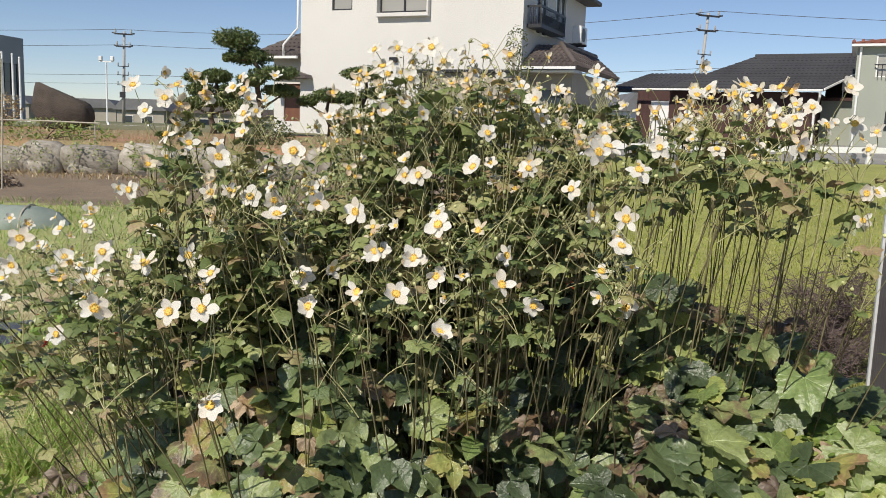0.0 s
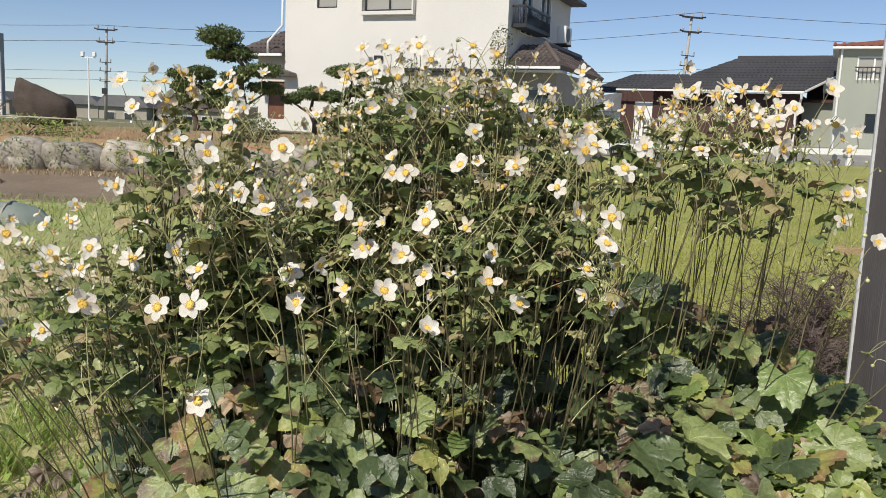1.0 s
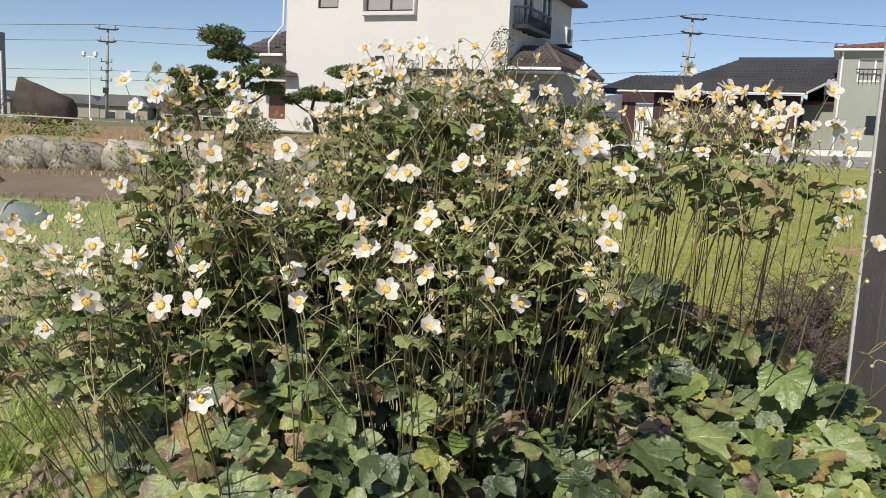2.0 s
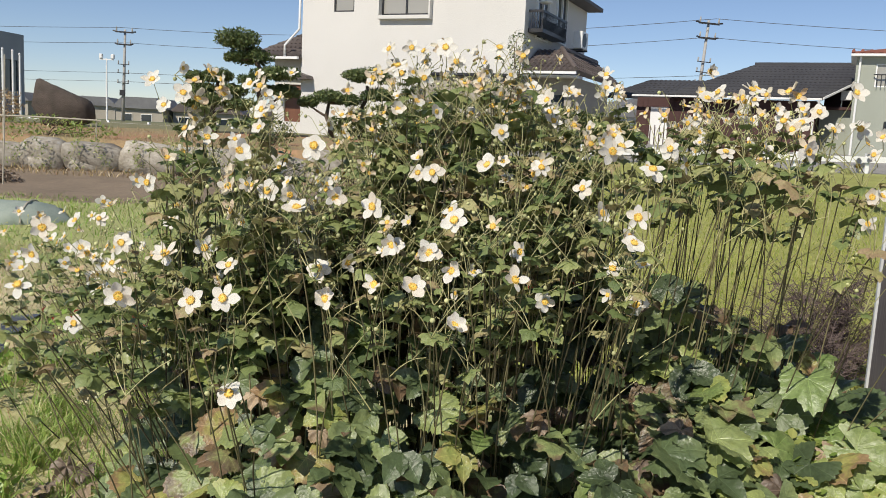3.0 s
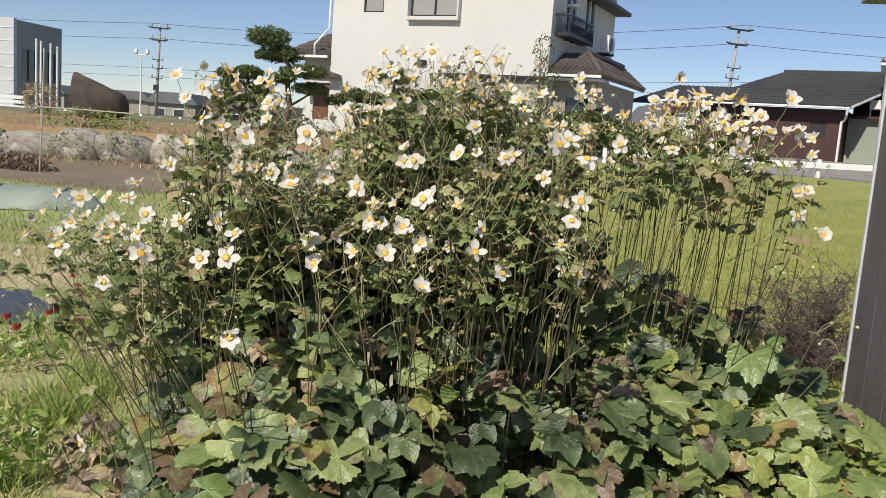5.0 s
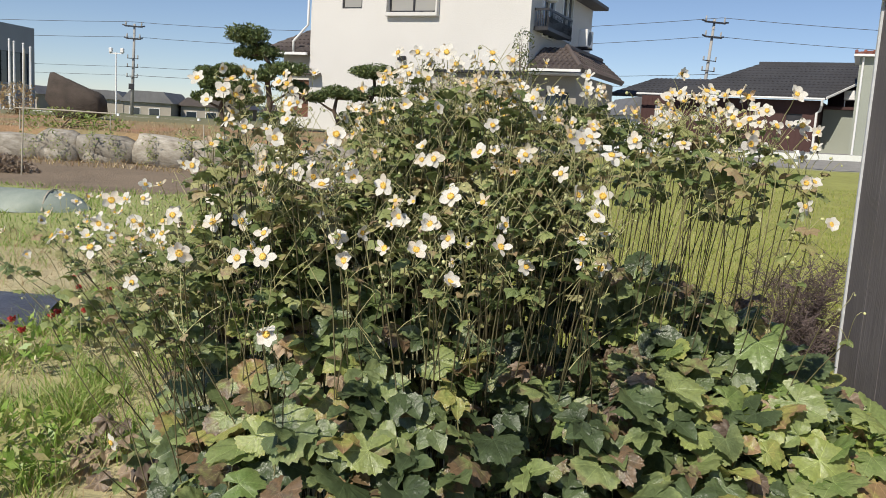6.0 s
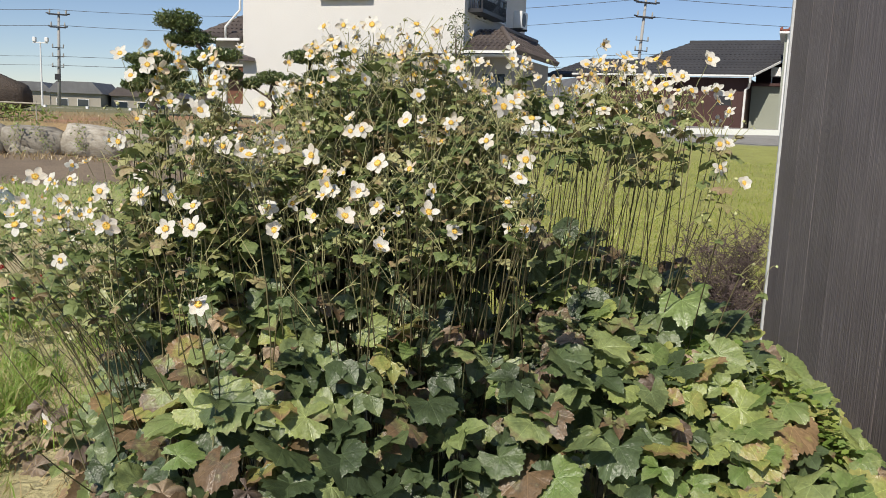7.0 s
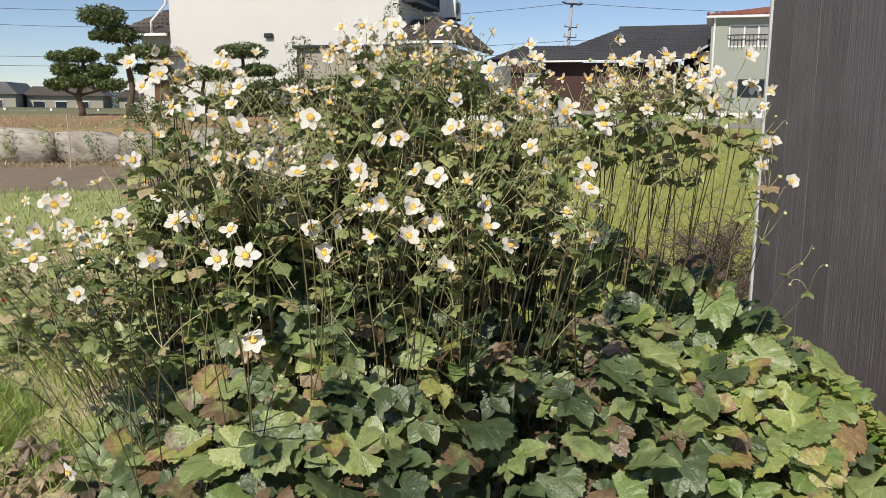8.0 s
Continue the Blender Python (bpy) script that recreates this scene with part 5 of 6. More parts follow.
def utility_pole(x, y, top, tilt, wires, label):
    z0 = height(x, y) - 0.2
    p = thing("utility_pole", pose(x, y, z0, 0, tilt, 0), label, "utility pole", "utility poles")
    t = top - z0
    part("post", Shape().tube([(0, 0, 0), (0, 0, t)], [0.125, 0.075], 10), M_POLE, p, smooth=True)
    for k, dz in enumerate((0.15, 1.0)):
        arm = part("cross_arm", Shape().box(-0.62 + 0.1 * k, 0.62 - 0.1 * k, -0.2, -0.115, t - dz - 0.1, t - dz), M_DARK, p)
        for sx in (-0.55 + 0.1 * k, 0.55 - 0.1 * k):
            part("insulator", Shape().tube([(sx, -0.16, t - dz), (sx, -0.16, t - dz + 0.12), (sx, -0.16, t - dz + 0.3)], [0.04, 0.06, 0.03], 7), M_POLE, arm)
            part("stirrup", Shape().tube([(sx, -0.16, t - dz - 0.02), (sx * 1.45, -0.16, t - dz + 0.02)], 0.05, 5), M_DARK, arm)
    for dz in (2.4, 3.0, 3.7):
        b = part("bracket", Shape().box(-0.4, 0.4, -0.2, -0.14, t - dz - 0.05, t - dz), M_DARK, p)
        for sx in (-0.36, 0.36):
            part("insulator", Shape().tube([(sx, -0.17, t - dz), (sx, -0.17, t - dz + 0.22)], 0.045, 6), M_POLE, b)
    part("clamp", Shape().box(-0.2, 0.16, -0.25, -0.1, t - 4.6, t - 4.2), M_DARK, p)


utility_pole(-22.2, 60, 7.6, 1.5, 4, "concrete utility pole with cross arms beside the road")
utility_pole(15.5, 50, 8.9, 3.0, 4, "weathered concrete utility pole with insulators behind the roofs")


def cable(a, b, sag, r):
    a, b = Vector(a), Vector(b)
    pts = [a.lerp(b, i / 14) - Vector((0, 0, 4 * sag * (i / 14) * (1 - i / 14))) for i in range(15)]
    s = Shape()
    s.tube(pts, r, 5)
    solid("overhead_cable", s, M_WIRE, "black overhead cable between utility poles", "cable", "overhead cables")


for (dz, dy, zl) in ((0.25, -0.7, 7.65), (0.3, 0.7, 6.75)):
    cable((-62, 62 + dy, zl + 0.1), (-22.2, 60 + dy, zl), 0.5, 0.016)
    cable((-22.2, 60 + dy, zl), (16.1, 50 + dy, zl + 1.25), 0.75, 0.016)
    cable((16.1, 50 + dy, zl + 1.25), (58, 42 + dy, zl + 1.8), 0.8, 0.016)
for zl in (4.6, 4.0):
    cable((-62, 62, zl), (-22.2, 60, zl), 0.3, 0.012)
    cable((-22.2, 60, zl), (16.1, 50, zl + 1.1), 0.4, 0.016)
    cable((16.1, 50, zl + 1.1), (58, 42, zl + 1.4), 0.4, 0.016)


def mast(x, y, z1, r, label, lamps=False):
    z0 = height(x, y) - 0.1
    p = thing("lamp_post" if lamps else "metal_post", pose(x, y, z0), label, "lamp post" if lamps else "post")
    part("post", Shape().tube([(0, 0, 0), (0, 0, z1 - z0)], [r, r * 0.7], 8), M_WHITE, p)
    if lamps:
        part("arm", Shape().box(-0.45, 0.45, -0.04, 0.04, z1 - z0 - 0.1, z1 - z0 - 0.03), M_WHITE, p)
        for sx in (-0.45, 0.3):
            part("lamp_head", Shape().box(sx, sx + 0.2, -0.12, 0.12, z1 - z0 - 0.02, z1 - z0 + 0.28, chamfer=0.03), M_WHITE, p)
    else:
        part("cap", ball(Shape(), (0, 0, z1 - z0), r, 8, 4), M_WHITE, p)


mast(-21.4, 55, 5.2, 0.06, "slim pale street lamp post with two heads", True)
mast(-23.0, 44.5, 4.8, 0.07, "white steel post beside the road")
mast(-22.75, 44.5, 4.7, 0.07, "white steel post beside the road")
mast(-26.95, 54, 5.3, 0.08, "white vent pipe in front of the grey building")
mast(-26.5, 54, 5.1, 0.08, "white vent pipe in front of the grey building")


def guard_rail(name, a, b, posts, h, bands, label):
    a, b = Vector(a), Vector(b)
    g = thing(name, Matrix.Translation(a), label, "guard rail")
    d = b - a
    ang = math.degrees(math.atan2(d.y, d.x))
    ln = math.hypot(d.x, d.y)
    slope = d.z / ln
    for k in range(posts + 1):
        x = ln * k / posts
        part("post", Shape().box(x - 0.05, x + 0.05, -0.05, 0.05, x * slope - 0.6, x * slope + h, pose(0, 0, 0, 0, 0, ang)), M_WHITE, g)
    for z in bands:
        part("rail", Shape().prism([(0, z), (ln, z + d.z), (ln, z + d.z + 0.16), (0, z + 0.16)], -0.12, -0.055, pose(0, 0, 0, 0, 0, ang)), M_WHITE, g)


guard_rail("guard_rail", (-40, 40, 1.1), (-21.2, 40, 1.1), 9, 0.72, (0.02, 0.27, 0.5), "white banded steel barrier along the road")
guard_rail("guard_rail", (-21, 40, 0.92), (-3, 36, 0.88), 9, 0.4, (0.14,), "white steel guard rail along the road")
guard_rail("guard_rail", (4, 22.4, 1.0), (13.5, 22.0, 1.18), 5, 0.36, (0.12,), "white steel guard rail along the lawn")


# ------------------------------------------------------------ stone terrace wall and rock
def boulder(rs, w, h, d):
    bm = bmesh.new()
    bmesh.ops.create_icosphere(bm, subdivisions=2, radius=0.5)
    off = rs.uniform(0, 50)
    for v in bm.verts:
        c = v.co * 2
        q = Vector([math.copysign(abs(t) ** 0.45, t) for t in c]) * 0.5
        q *= 1 + 0.16 * noise.noise(c * 1.4 + Vector((off, 0, 0)))
        v.co = (q.x * w, q.y * d, q.z * h)
    bm.verts.index_update()
    s = Shape().add([v.co.copy() for v in bm.verts], [[v.index for v in f.verts] for f in bm.faces])
    bm.free()
    return s


rs = random.Random(5)
terrace = thing("retaining_wall", pose(-12, WALL_Y - 0.1, 0.45), "low dry-stone retaining wall of rounded grey boulders", "wall", kind="structure")
stone_meshes = [boulder(rs, 1.0, 1.0, 1.0).mesh("stone", M_STONE, True) for _ in range(7)]
x = -11.0
while x < 11.6:
    w, hh = rs.uniform(0.75, 1.4), rs.uniform(0.5, 0.68)
    part("stone", rs.choice(stone_meshes), None, terrace, m=pose(x + w / 2, 0.02, hh * 0.42 - 0.05, rs.uniform(-8, 8), rs.uniform(-10, 10), rs.uniform(-8, 8)) @ Matrix.Diagonal((w * 1.04, 0.55, hh, 1)))
    if rs.random() < 0.7:
        part("stone", rs.choice(stone_meshes), None, terrace, m=pose(x + w * rs.uniform(0.2, 0.8), -0.06, 0.05, 0, 0, rs.uniform(-20, 20)) @ Matrix.Diagonal((w * 0.55, 0.4, 0.32, 1)))
    x += w * 0.97

rock = boulder(rs, 1.5, 1.25, 0.9)
rock.v = [(v[0] + 0.25 * max(0, -v[2] + 0.1), v[1], v[2] * (1.15 if v[0] < 0 else 0.75) - (0.3 * v[0] if v[2] > 0 else 0)) for v in rock.v]
rock.v = [(v[0], v[1], v[2] + 0.10 * noise.noise(Vector(v) * 3.1) + 0.05 * noise.noise(Vector(v) * 7.0)) for v in rock.v]
solid("standing_rock", rock, M_ROCK, "large dark weathered garden rock standing on the terrace", "rock", m=pose(-10.6, 24, 1.66) @ Matrix.Diagonal((1.08, 1, 0.92, 1)), smooth=True)


# ------------------------------------------------------------ trees and shrubs
def leaf_cloud(ellipsoids, count, size, flat=0.5, seed=0, shell=0.55):
    """Small leaves scattered in the outer part of several uneven ellipsoids."""
    rs = random.Random(seed)
    vs, fs, uv = [], [], []
    vol = [e[3] * e[4] * e[5] for e in ellipsoids]
    for _ in range(count):
        cx, cy, cz, rx, ry, rz = rs.choices(ellipsoids, vol)[0]
        d = Vector((rs.gauss(0, 1), rs.gauss(0, 1), rs.gauss(0, 1))).normalized()
        k = shell + (1 - shell) * rs.random() ** 0.6
        k *= 1 + 0.28 * noise.noise(d * 2.6 + Vector((cx, cy, cz)))
        p = Vector((cx + d.x * rx * k, cy + d.y * ry * k, cz + d.z * rz * k))
        a, b = Vector((rs.gauss(0, 1), rs.gauss(0, 1), rs.gauss(0, flat))).normalized(), Vector((rs.gauss(0, 1), rs.gauss(0, 1), rs.gauss(0, flat))).normalized()
        s = size * rs.uniform(0.6, 1.3)
        n = len(vs)
        vs += [p - a * s, p + b * s * 0.45, p + a * s, p - b * s * 0.45]
        uv += [(0, 0), (0.3, 0.5), (0, 1), (-0.3, 0.5)]
        fs.append((n, n + 1, n + 2, n + 3))
    return Shape().add(vs, fs, uv)


def limb(s, pts, r0, r1):
    n = len(pts) - 1
    s.tube(pts, [r0 + (r1 - r0) * i / n for i in range(n + 1)], 7)


def cloud_pine(x, y, pads, trunk, label, seed, size=0.055, density=4600):
    """A cloud-pruned pine: bent trunk, limbs, and flat pads of needles."""
    z0 = height(x, y) - 0.05
    t = thing("pine_tree", pose(x, y, z0), label, "tree", "garden pines")
    s = Shape()
    limb(s, [(trunk[0][0], trunk[0][1], 0)] + [(px, py, pz - z0) for px, py, pz in trunk], 0.11, 0.045)
    tr = part("trunk", s, M_BARK, t, smooth=True)
    top = [Vector((px, py, pz - z0)) for px, py, pz in trunk]
    for i, (px, py, pz, rx, rz) in enumerate(pads):
        c = Vector((px, py, pz - z0))
        near = min(top, key=lambda q: (q - c).length + 2 * max(0, q.z - c.z + 0.05))
        b = Shape()
        limb(b, bend(near, near.lerp(c, 0.5) + Vector((0, 0, -0.08)), c + Vector((0, 0, -rz * 0.5)), 4), 0.045, 0.02)
        for k in range(5):
            a = k * 1.256
            limb(b, bend(c + Vector((0, 0, -rz * 0.5)), c + Vector((math.cos(a) * rx * 0.4, math.sin(a) * rx * 0.3, -rz * 0.4)), c + Vector((math.cos(a) * rx * 0.8, math.sin(a) * rx * 0.6, -rz * 0.1)), 3), 0.018, 0.008)
        part("limb", b, M_BARK, tr, smooth=True)
        rr = random.Random(seed + i)
        lumps = []
        for k in range(7):
            a = k * 0.9 + rr.uniform(-0.4, 0.4)
            q = rr.uniform(0.3, 0.75) * rx
            lumps.append((c.x + q * math.cos(a), c.y + q * math.sin(a) * 0.8, c.z + rr.uniform(-0.15, 0.2) * rz, rx * 0.42, rx * 0.36, rz * rr.uniform(0.85, 1.2)))
        lumps.append((c.x, c.y, c.z + rz * 0.15, rx * 0.6, rx * 0.5, rz * 1.35))
        part("crown", leaf_cloud(lumps, int(density * rx), size, 1.0, seed + i, 0.35), M_PINE, t)


cloud_pine(-5.2, 24, [(-0.48, 0, 3.78, 0.68, 0.25), (-0.12, 0.25, 3.36, 0.62, 0.20), (-0.62, -0.1, 3.30, 0.3, 0.11), (0.62, 0, 2.90, 0.72, 0.16), (0.05, -0.2, 2.68, 0.5, 0.15), (0.8, 0.2, 2.42, 0.55, 0.15)],
           [(0.1, 0, 1.4), (0.2, 0, 1.9), (0.1, 0.05, 2.5), (0.2, 0.05, 2.95), (-0.05, 0.05, 3.3), (-0.4, 0, 3.7)], "cloud-pruned pine with layered needle pads before the white house", 11)
cloud_pine(-6.5, 24.6, [(0.12, 0, 2.80, 0.60, 0.16), (-0.52, 0, 2.74, 0.34, 0.13), (-0.40, 0, 2.40, 0.46, 0.17), (0.45, 0.1, 2.38, 0.55, 0.16), (0.0, 0, 2.10, 0.72, 0.17), (0.7, 0, 2.0, 0.5, 0.15), (-0.6, 0.1, 2.0, 0.4, 0.15)],
           [(0, 0, 1.3), (-0.1, 0, 1.7), (0.08, 0, 2.1), (0.1, 0, 2.65)], "broad dark cloud-pruned pine at the terrace edge", 31)
cloud_pine(-2.15, 25.5, [(0, 0, 3.06, 0.85, 0.18)], [(0.15, 0, 1.5), (-0.1, 0, 2.1), (0.06, 0, 2.5), (0.02, 0, 2.9)], "small flat-topped topiary pine against the white wall", 51)
cloud_pine(-3.25, 25.3, [(0, 0, 2.38, 0.5, 0.17), (-0.6, 0, 2.2, 0.36, 0.14), (0.6, 0, 2.3, 0.45, 0.15), (1.5, 0.1, 2.5, 0.6, 0.16)], [(0.1, 0, 1.5), (-0.05, 0, 1.8), (0.02, 0, 2.2)], "low spreading topiary pine in the front garden", 61)


def shrub(name, x, y, lumps, count, size, mat, label, seed, stems=7, category="shrub", stem_mat=None):
    z0 = height(x, y) - 0.03
    t = thing(name, pose(x, y, z0), label, category)
    s = Shape()
    rr = random.Random(seed)
    for _ in range(stems):
        e = rr.choice(lumps)
        tip = Vector((e[0] + rr.uniform(-0.6, 0.6) * e[3], e[1] + rr.uniform(-0.6, 0.6) * e[4], e[2] + rr.uniform(-0.2, 0.7) * e[5]))
        limb(s, bend((rr.uniform(-0.08, 0.08), rr.uniform(-0.08, 0.08), 0), (tip.x * 0.4, tip.y * 0.4, tip.z * 0.7), tip, 4), 0.02 * max(0.3, size * 14), 0.006)
    part("branchwork", s, stem_mat or M_BARK, t)
    part("foliage", leaf_cloud(lumps, count, size, 1.0, seed), mat, t)
    return t


shrub("young_tree", -0.45, 25.0, [(0, 0, 2.0, 0.42, 0.35, 0.42), (0.2, 0, 1.5, 0.5, 0.35, 0.4), (-0.25, 0, 1.35, 0.4, 0.35, 0.35)], 700, 0.05, M_SHRUB, "small sparse tree against the white wall", 72, 14, "tree")
shrub("young_tree", 2.35, 25.2, [(0, 0, 3.0, 0.35, 0.3, 0.5), (0.12, 0, 2.2, 0.4, 0.35, 0.5), (-0.12, 0, 1.4, 0.45, 0.4, 0.5)], 900, 0.055, M_SHRUB, "slender sparse young tree before the house corner", 71, 12, "tree")
shrub("hedge", -0.6, 24.6, [(0, 0, 0.6, 1.8, 0.5, 0.55), (1.8, 0, 0.75, 1.4, 0.5, 0.55), (-1.6, 0, 0.45, 0.9, 0.5, 0.45)], 8000, 0.085, M_SHRUB, "low trimmed hedge before the house", 81, 14)
shrub("hedge", 3.6, 24.2, [(0, 0, 0.7, 1.6, 0.5, 0.6), (1.5, 0, 0.5, 1.0, 0.5, 0.5)], 6500, 0.085, M_SHRUB, "loose green hedge beside the beige wall", 91, 12)
shrub("shrub", -3.6, 18.5, [(0, 0, 0.3, 0.5, 0.4, 0.3)], 800, 0.04, M_SHRUB, "small dark shrub on the terrace", 101, 6)
shrub("shrub", -8.2, 17.6, [(0, 0, 0.22, 0.9, 0.35, 0.26), (0.9, 0, 0.18, 0.6, 0.3, 0.2)], 800, 0.045, M_COVER, "tufted yellow-green plants along the terrace edge", 111, 6)
shrub("dry_plant_heap", -7.25, 13.4, [(0, 0, 0.14, 0.45, 0.3, 0.2), (-0.5, 0.1, 0.12, 0.45, 0.3, 0.2), (0.3, -0.05, 0.08, 0.35, 0.25, 0.14)], 1500, 0.045, M_LEAF_DRY, "heap of dead brown plants lying in the field", 125, 12, "plant heap")
shrub("shrub", -12.6, 24.5, [(0, 0, 0.5, 0.55, 0.5, 0.5)], 900, 0.05, M_STRAW, "rust-coloured bush beside the dark rock", 121, 6)


def dead_shrub(x, y):
    """A rounded mass of thin bare twigs that fork towards their tips."""
    rr = random.Random(131)
    t = thing("dead_shrub", pose(x, y, height(x, y) - 0.02), "withered purple-grey twiggy shrub beside the dark wall", "shrub")
    for _ in range(70):
        s = Shape()
        a, e = rr.uniform(0, math.tau), rr.uniform(0.1, 1.35)
        r = rr.uniform(0.4, 0.62)
        foot = Vector((rr.uniform(-0.16, 0.16), rr.uniform(-0.16, 0.16), 0))
        tip = Vector((math.cos(a) * math.cos(e) * r * 1.0, math.sin(a) * math.cos(e) * r, math.sin(e) * r * 1.25 + 0.08))
        pts = bend(foot, foot.lerp(tip, 0.5) + Vector((0, 0, 0.10)), tip, 6)
        s.tube(pts, [0.005 - 0.0006 * k for k in range(7)], 4, cap=False)
        for _ in range(26):
            b = pts[rr.randint(2, 6)]
            d = Vector((rr.uniform(-1, 1), rr.uniform(-1, 1), rr.uniform(-0.3, 1))) * rr.uniform(0.06, 0.16)
            s.tube(bend(b, b + d * 0.5 + Vector((0, 0, 0.02)), b + d, 2), [0.0022, 0.0018, 0.0012], 3, cap=False)
            c = b + d * 0.6
            for _ in range(2):
                g = Vector((rr.uniform(-1, 1), rr.uniform(-1, 1), rr.uniform(-0.5, 0.9))) * 0.06
                s.tube([c, c + g], [0.0018, 0.001], 3, cap=False)
        part("twig", s, M_TWIG, t)


dead_shrub(2.45, 4.95)


def vine(x, y, z, ln, seed):
    rr = random.Random(seed)
    t = thing("creeper", pose(x, y, z), "thin yellow-green creeper hanging over the stone wall", "plant", "creepers on the stone wall")
    lumps = [(rr.uniform(-0.15, 0.15), -0.05, -k * ln / 5, 0.14, 0.08, 0.1) for k in range(6)]
    s = Shape()
    s.tube([(e[0], e[1], e[2]) for e in lumps], 0.006, 4)
    part("vine", s, M_PEDICEL, t)
    part("foliage", leaf_cloud(lumps, 110, 0.03, 1.0, seed), M_COVER, t)


for k, (vx, ln) in enumerate(((-7.3, 0.6), (-6.2, 0.5), (-6.7, 0.7), (-4.9, 0.4), (-8.9, 0.6), (-5.6, 0.6), (-4.2, 0.5), (-3.4, 0.4), (-9.6, 0.5), (-7.8, 0.5), (-2.8, 0.5))):
    vine(vx, WALL_Y - 0.42, 1.05, ln, 200 + k)


# far tree line and hills
hills = Shape()
hv, hf = [], []
for i in range(121):
    a = radians(-75 + 150 * i / 120)
    r = 900
    top = 16 + 9 * noise.noise((i * 0.13, 2.0, 0)) + 4 * noise.noise((i * 0.6, 5.0, 0))
    hv += [(r * math.sin(a), r * math.cos(a), -2), (r * 1.08 * math.sin(a), r * 1.08 * math.cos(a), max(3, top)), (r * 1.2 * math.sin(a), r * 1.2 * math.cos(a), -2)]
for i in range(120):
    hf += [(i * 3, i * 3 + 3, i * 3 + 4, i * 3 + 1), (i * 3 + 1, i * 3 + 4, i * 3 + 5, i * 3 + 2)]
hills.add(hv, hf)
solid("hills", hills, surf("hazy_hills", [(0.09, 0.13, 0.15), (0.12, 0.16, 0.18)], 0.02, 0.3, 0.95, 0), "low blue-green hills on the horizon", "hills", kind="structure", smooth=True)
woods = leaf_cloud([(-150 + 16 * k + 5 * math.sin(k * 2.1), 175 + 12 * math.sin(k * 1.3), 2.4, 10, 4, 2.2 + math.sin(k * 1.7)) for k in range(16)], 9000, 0.5, 1.0, 3)
solid("far_trees", woods, M_SHRUB, "dark line of far trees behind the houses", "trees", kind="stuff")


# ------------------------------------------------------------ shed wall beside the bed
SHED = pose(2.46, 4.41, -0.15, 0, 0, 77.5)


def shed():
    """x runs along the wall, away from the garden path, and ends at 0; its outer face is at y = 0, looking at the bed."""
    h = thing("shed", SHED, "shed with a wall of black-stained upright boards and pale corner trim", "shed")
    L = 5.6
    part("backing", Shape().box(-L, -0.03, -0.20, -0.021, 0, 3.6), M_DARK, h)
    n = 15
    for k in range(n):
        a, b = -L + (L - 0.03) * k / n, -L + (L - 0.03) * (k + 1) / n
        part("board", Shape().box(a + 0.0012, b - 0.0012, -0.02, uni(-0.0015, 0.0), 0.12, 2.60, chamfer=0.001), M_SIDING, h)
        part("board", Shape().box(a + 0.0012, b - 0.0012, -0.02, uni(0.002, 0.004), 2.606, 3.6, chamfer=0.001), M_SIDING, h)
    part("corner_trim", Shape().box(-0.028, 0.0, -0.22, 0.012, 0.1, 3.6, chamfer=0.003), M_PALEPANEL, h, "pale metal corner trim")
    part("footing", Shape().box(-L, 0.05, -0.25, 0.09, -0.1, 0.115, chamfer=0.015), M_CONCRETE, h, "mossy concrete footing")
    part("far_wall", Shape().box(-0.1, 0.0, -4.0, -0.222, 0, 3.6), M_SIDING, h)
    part("near_wall", Shape().box(-L, -L + 0.1, -4.0, -0.201, 0, 3.6), M_SIDING, h)
    part("inner_wall", Shape().box(-L + 0.1, -0.1, -4.0, -3.9, 0, 3.6), M_SIDING, h)
    part("roof", Shape().prism([(-L - 0.3, 3.6), (0.3, 3.6), (0.3, 3.72), (-L - 0.3, 3.72)], -4.2, 0.0), M_SLATE, h)
    part("bracket", Shape().box(-0.10, 0.02, 0.013, 0.19, 2.47, 2.55, chamfer=0.004), M_GREYPANEL, h, "grey metal bracket")


shed()


# ------------------------------------------------------------ kitchen garden behind and beside the bed
tun = Shape()
for i in range(15):
    x = -1.2 + 2.4 * i / 14
    for k in range(9):
        a = math.pi * k / 8
        q = (1 + 0.28 * noise.noise((x * 2.4, k * 0.8, 1))) * math.sqrt(max(0.02, 1 - abs(x / 1.2) ** 5))
        tun.v.append((x, 0.42 * math.cos(a) * q, 0.24 * math.sin(a) * q - 0.02))
        tun.uv.append((x, k / 8))
tun.f = [(i * 9 + k, i * 9 + k + 1, (i + 1) * 9 + k + 1, (i + 1) * 9 + k) for i in range(14) for k in range(8)]
tunnel = thing("crop_tunnel", pose(-5.4, 9.4, height(-5.4, 9.4), 0, 0, 8), "pale green netted crop tunnel over a vegetable row", "garden tunnel")
part("net", tun, M_NET, tunnel, smooth=True)
for i in range(3):
    s = Shape()
    s.tube([(-0.77 + 0.77 * i, 0.405 * math.cos(math.pi * k / 8), 0.225 * math.sin(math.pi * k / 8)) for k in range(9)], 0.012, 5)
    part("hoop", s, M_CANE, tunnel)

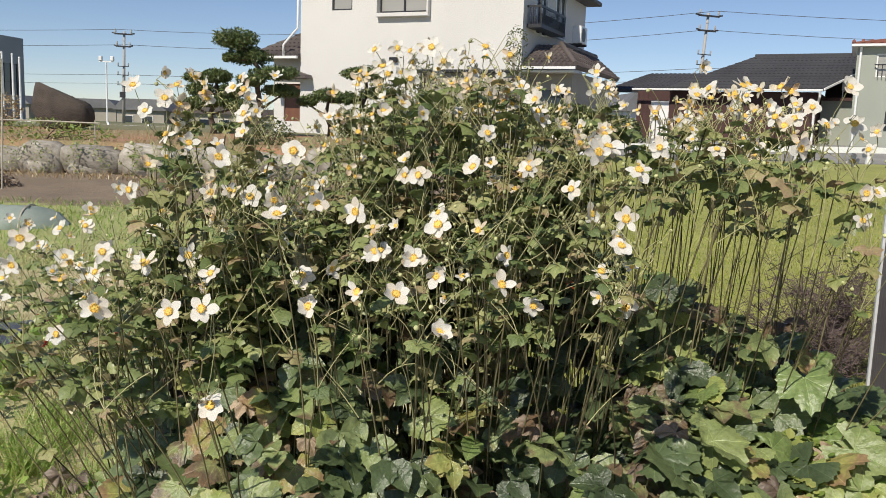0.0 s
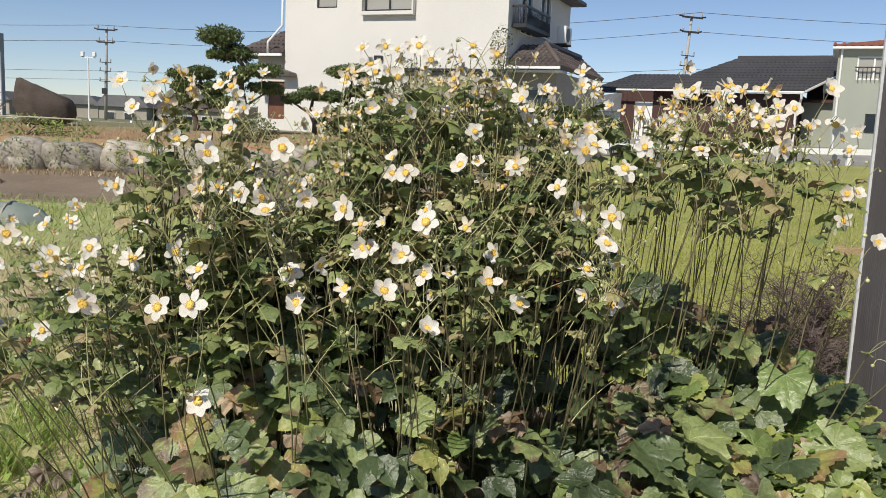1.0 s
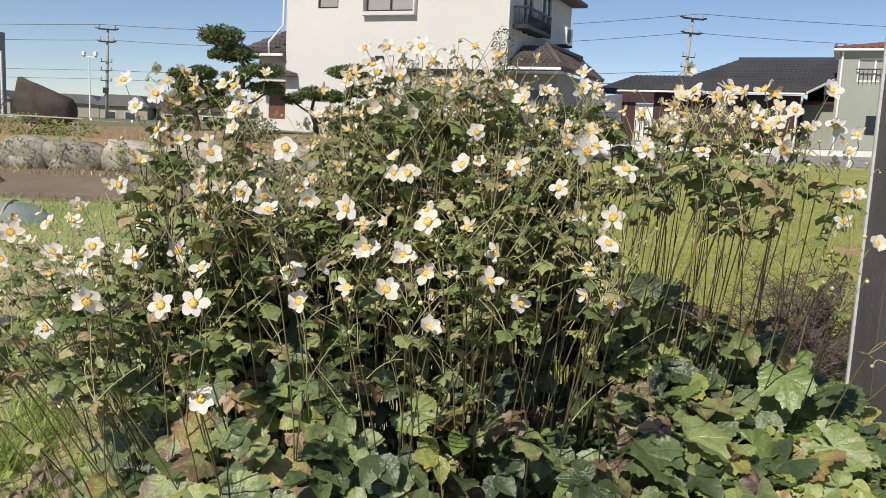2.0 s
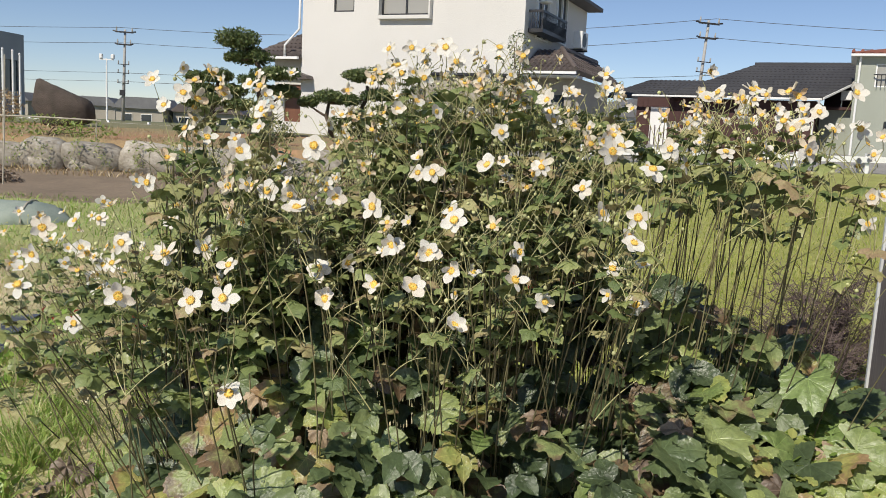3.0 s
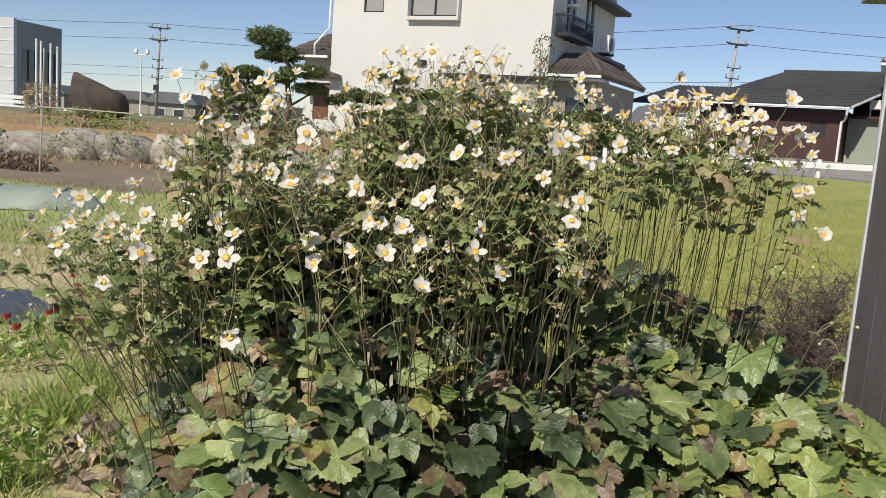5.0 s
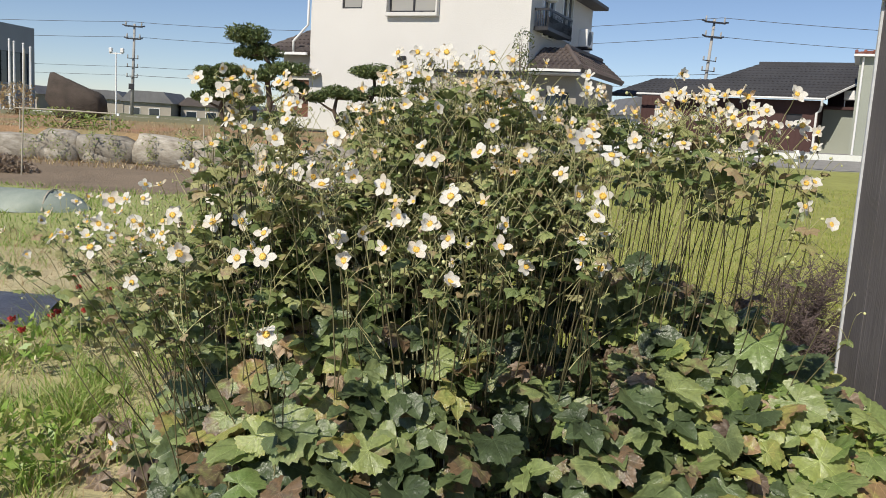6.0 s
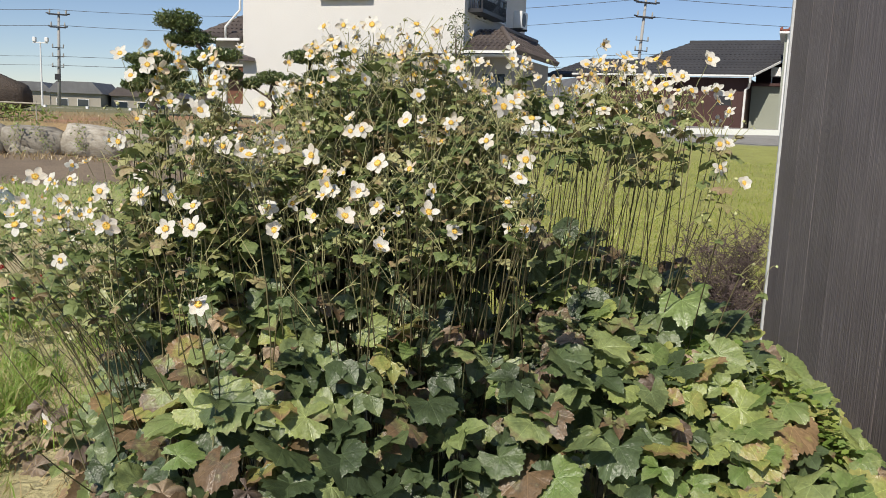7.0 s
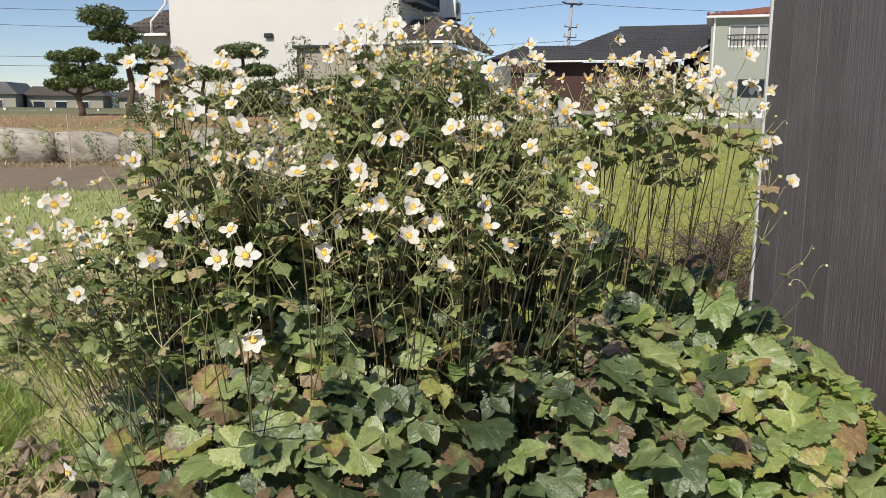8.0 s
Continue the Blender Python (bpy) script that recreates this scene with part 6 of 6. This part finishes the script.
mul = Shape()
mv, nx, ny = [], 16, 7
for j in range(ny):
    for i in range(nx):
        x, y = -3.0 + 1.9 * i / (nx - 1), -0.45 + 0.9 * j / (ny - 1)
        mv.append((x, y, 0.10 * math.cos(y * 3.2) - 0.02 + 0.02 * noise.noise((x * 4, y * 4, 2))))
mul.add(mv, [(j * nx + i, j * nx + i + 1, (j + 1) * nx + i + 1, (j + 1) * nx + i) for j in range(ny - 1) for i in range(nx - 1)])
solid("mulch_sheet", mul, M_MULCH, "dark plastic mulch sheet over a planting row", "mulch sheet", m=pose(-1.4, 5.1, height(-3, 5.1) + 0.02, 0, 0, 4), smooth=True)


def stake(x, y, h, label):
    s = Shape()
    s.tube([(0, 0, -0.1), (0.01, 0, h * 0.5), (0, 0, h)], 0.012, 6)
    solid("garden_stake", s, M_CANE, label, "stake", "garden stakes", m=pose(x, y, height(x, y), uni(-2, 2), uni(-2, 2), 0))


solid("cane_rail", Shape().tube([(-8.5, 16.25, 1.37), (-7.5, 16.25, 1.375), (-6.5, 16.25, 1.365)], 0.014, 6), M_CANE, "pale bamboo cane laid along the stone wall", "cane")
for px in (-8.4, -6.6):
    solid("garden_stake", Shape().tube([(px, 16.28, height(px, 16.28) - 0.1), (px, 16.28, 1.42)], 0.012, 6), M_CANE, "short bamboo stake holding the cane rail", "stake", "garden stakes")
stake(-6.75, 13.0, 2.0, "thin pale garden cane standing in the field")
stake(-4.2, 14.4, 0.9, "short garden cane standing in the field")


def blossom_patch(name, x, y, rx, ry, h, count, mat, label, seed, size, heads):
    """Leafy bedding plants with bright heads of many small petals."""
    z = height(x, y)
    t = thing(name, pose(x, y, z), label, "flowering plant")
    rr = random.Random(seed)
    s = Shape()
    spots = [(rr.uniform(-rx, rx), rr.uniform(-ry, ry), h * rr.uniform(0.6, 1.0)) for _ in range(heads)]
    for a, b, c in spots:
        s.tube([(a * 0.8, b * 0.8, -0.01), (a, b, c)], 0.004, 4, cap=False)
    tagged(part("stalkwork", s, M_PEDICEL, t), kind="stuff")
    part("foliage", leaf_cloud([(0, 0, h * 0.45, rx, ry, h * 0.4)], count, 0.03, 1.0, seed), M_GRASS, t)
    for a, b, c in spots:
        part("flower_head", leaf_cloud([(a, b, c, size, size, size * 0.7)], 40, size * 0.6, 1.0, seed, 0.2), mat, t)


blossom_patch("marigold_plant", 0.62, 6.6, 0.35, 0.25, 0.62, 700, M_ORANGE, "orange and yellow marigolds behind the anemones", 301, 0.035, 16)
blossom_patch("marigold_plant", 0.05, 6.2, 0.2, 0.2, 0.7, 400, M_ORANGE, "orange marigold in bloom behind the anemones", 302, 0.04, 7)
blossom_patch("red_bedding_plant", 0.95, 5.6, 0.25, 0.2, 0.35, 400, M_REDFLOWER, "red bedding plant behind the anemones", 303, 0.03, 6)
blossom_patch("red_bedding_plant", -1.85, 4.4, 0.4, 0.3, 0.42, 500, M_REDFLOWER, "red-stemmed bedding plant beside the bed", 304, 0.02, 14)
blossom_patch("red_bedding_plant", -2.2, 3.9, 0.3, 0.3, 0.3, 300, M_REDFLOWER, "red flowers low beside the bed", 305, 0.02, 8)
blossom_patch("weed", -1.75, 2.6, 0.35, 0.35, 0.28, 900, M_GRASS, "fresh green weeds beside the flower bed", 306, 0.008, 4)
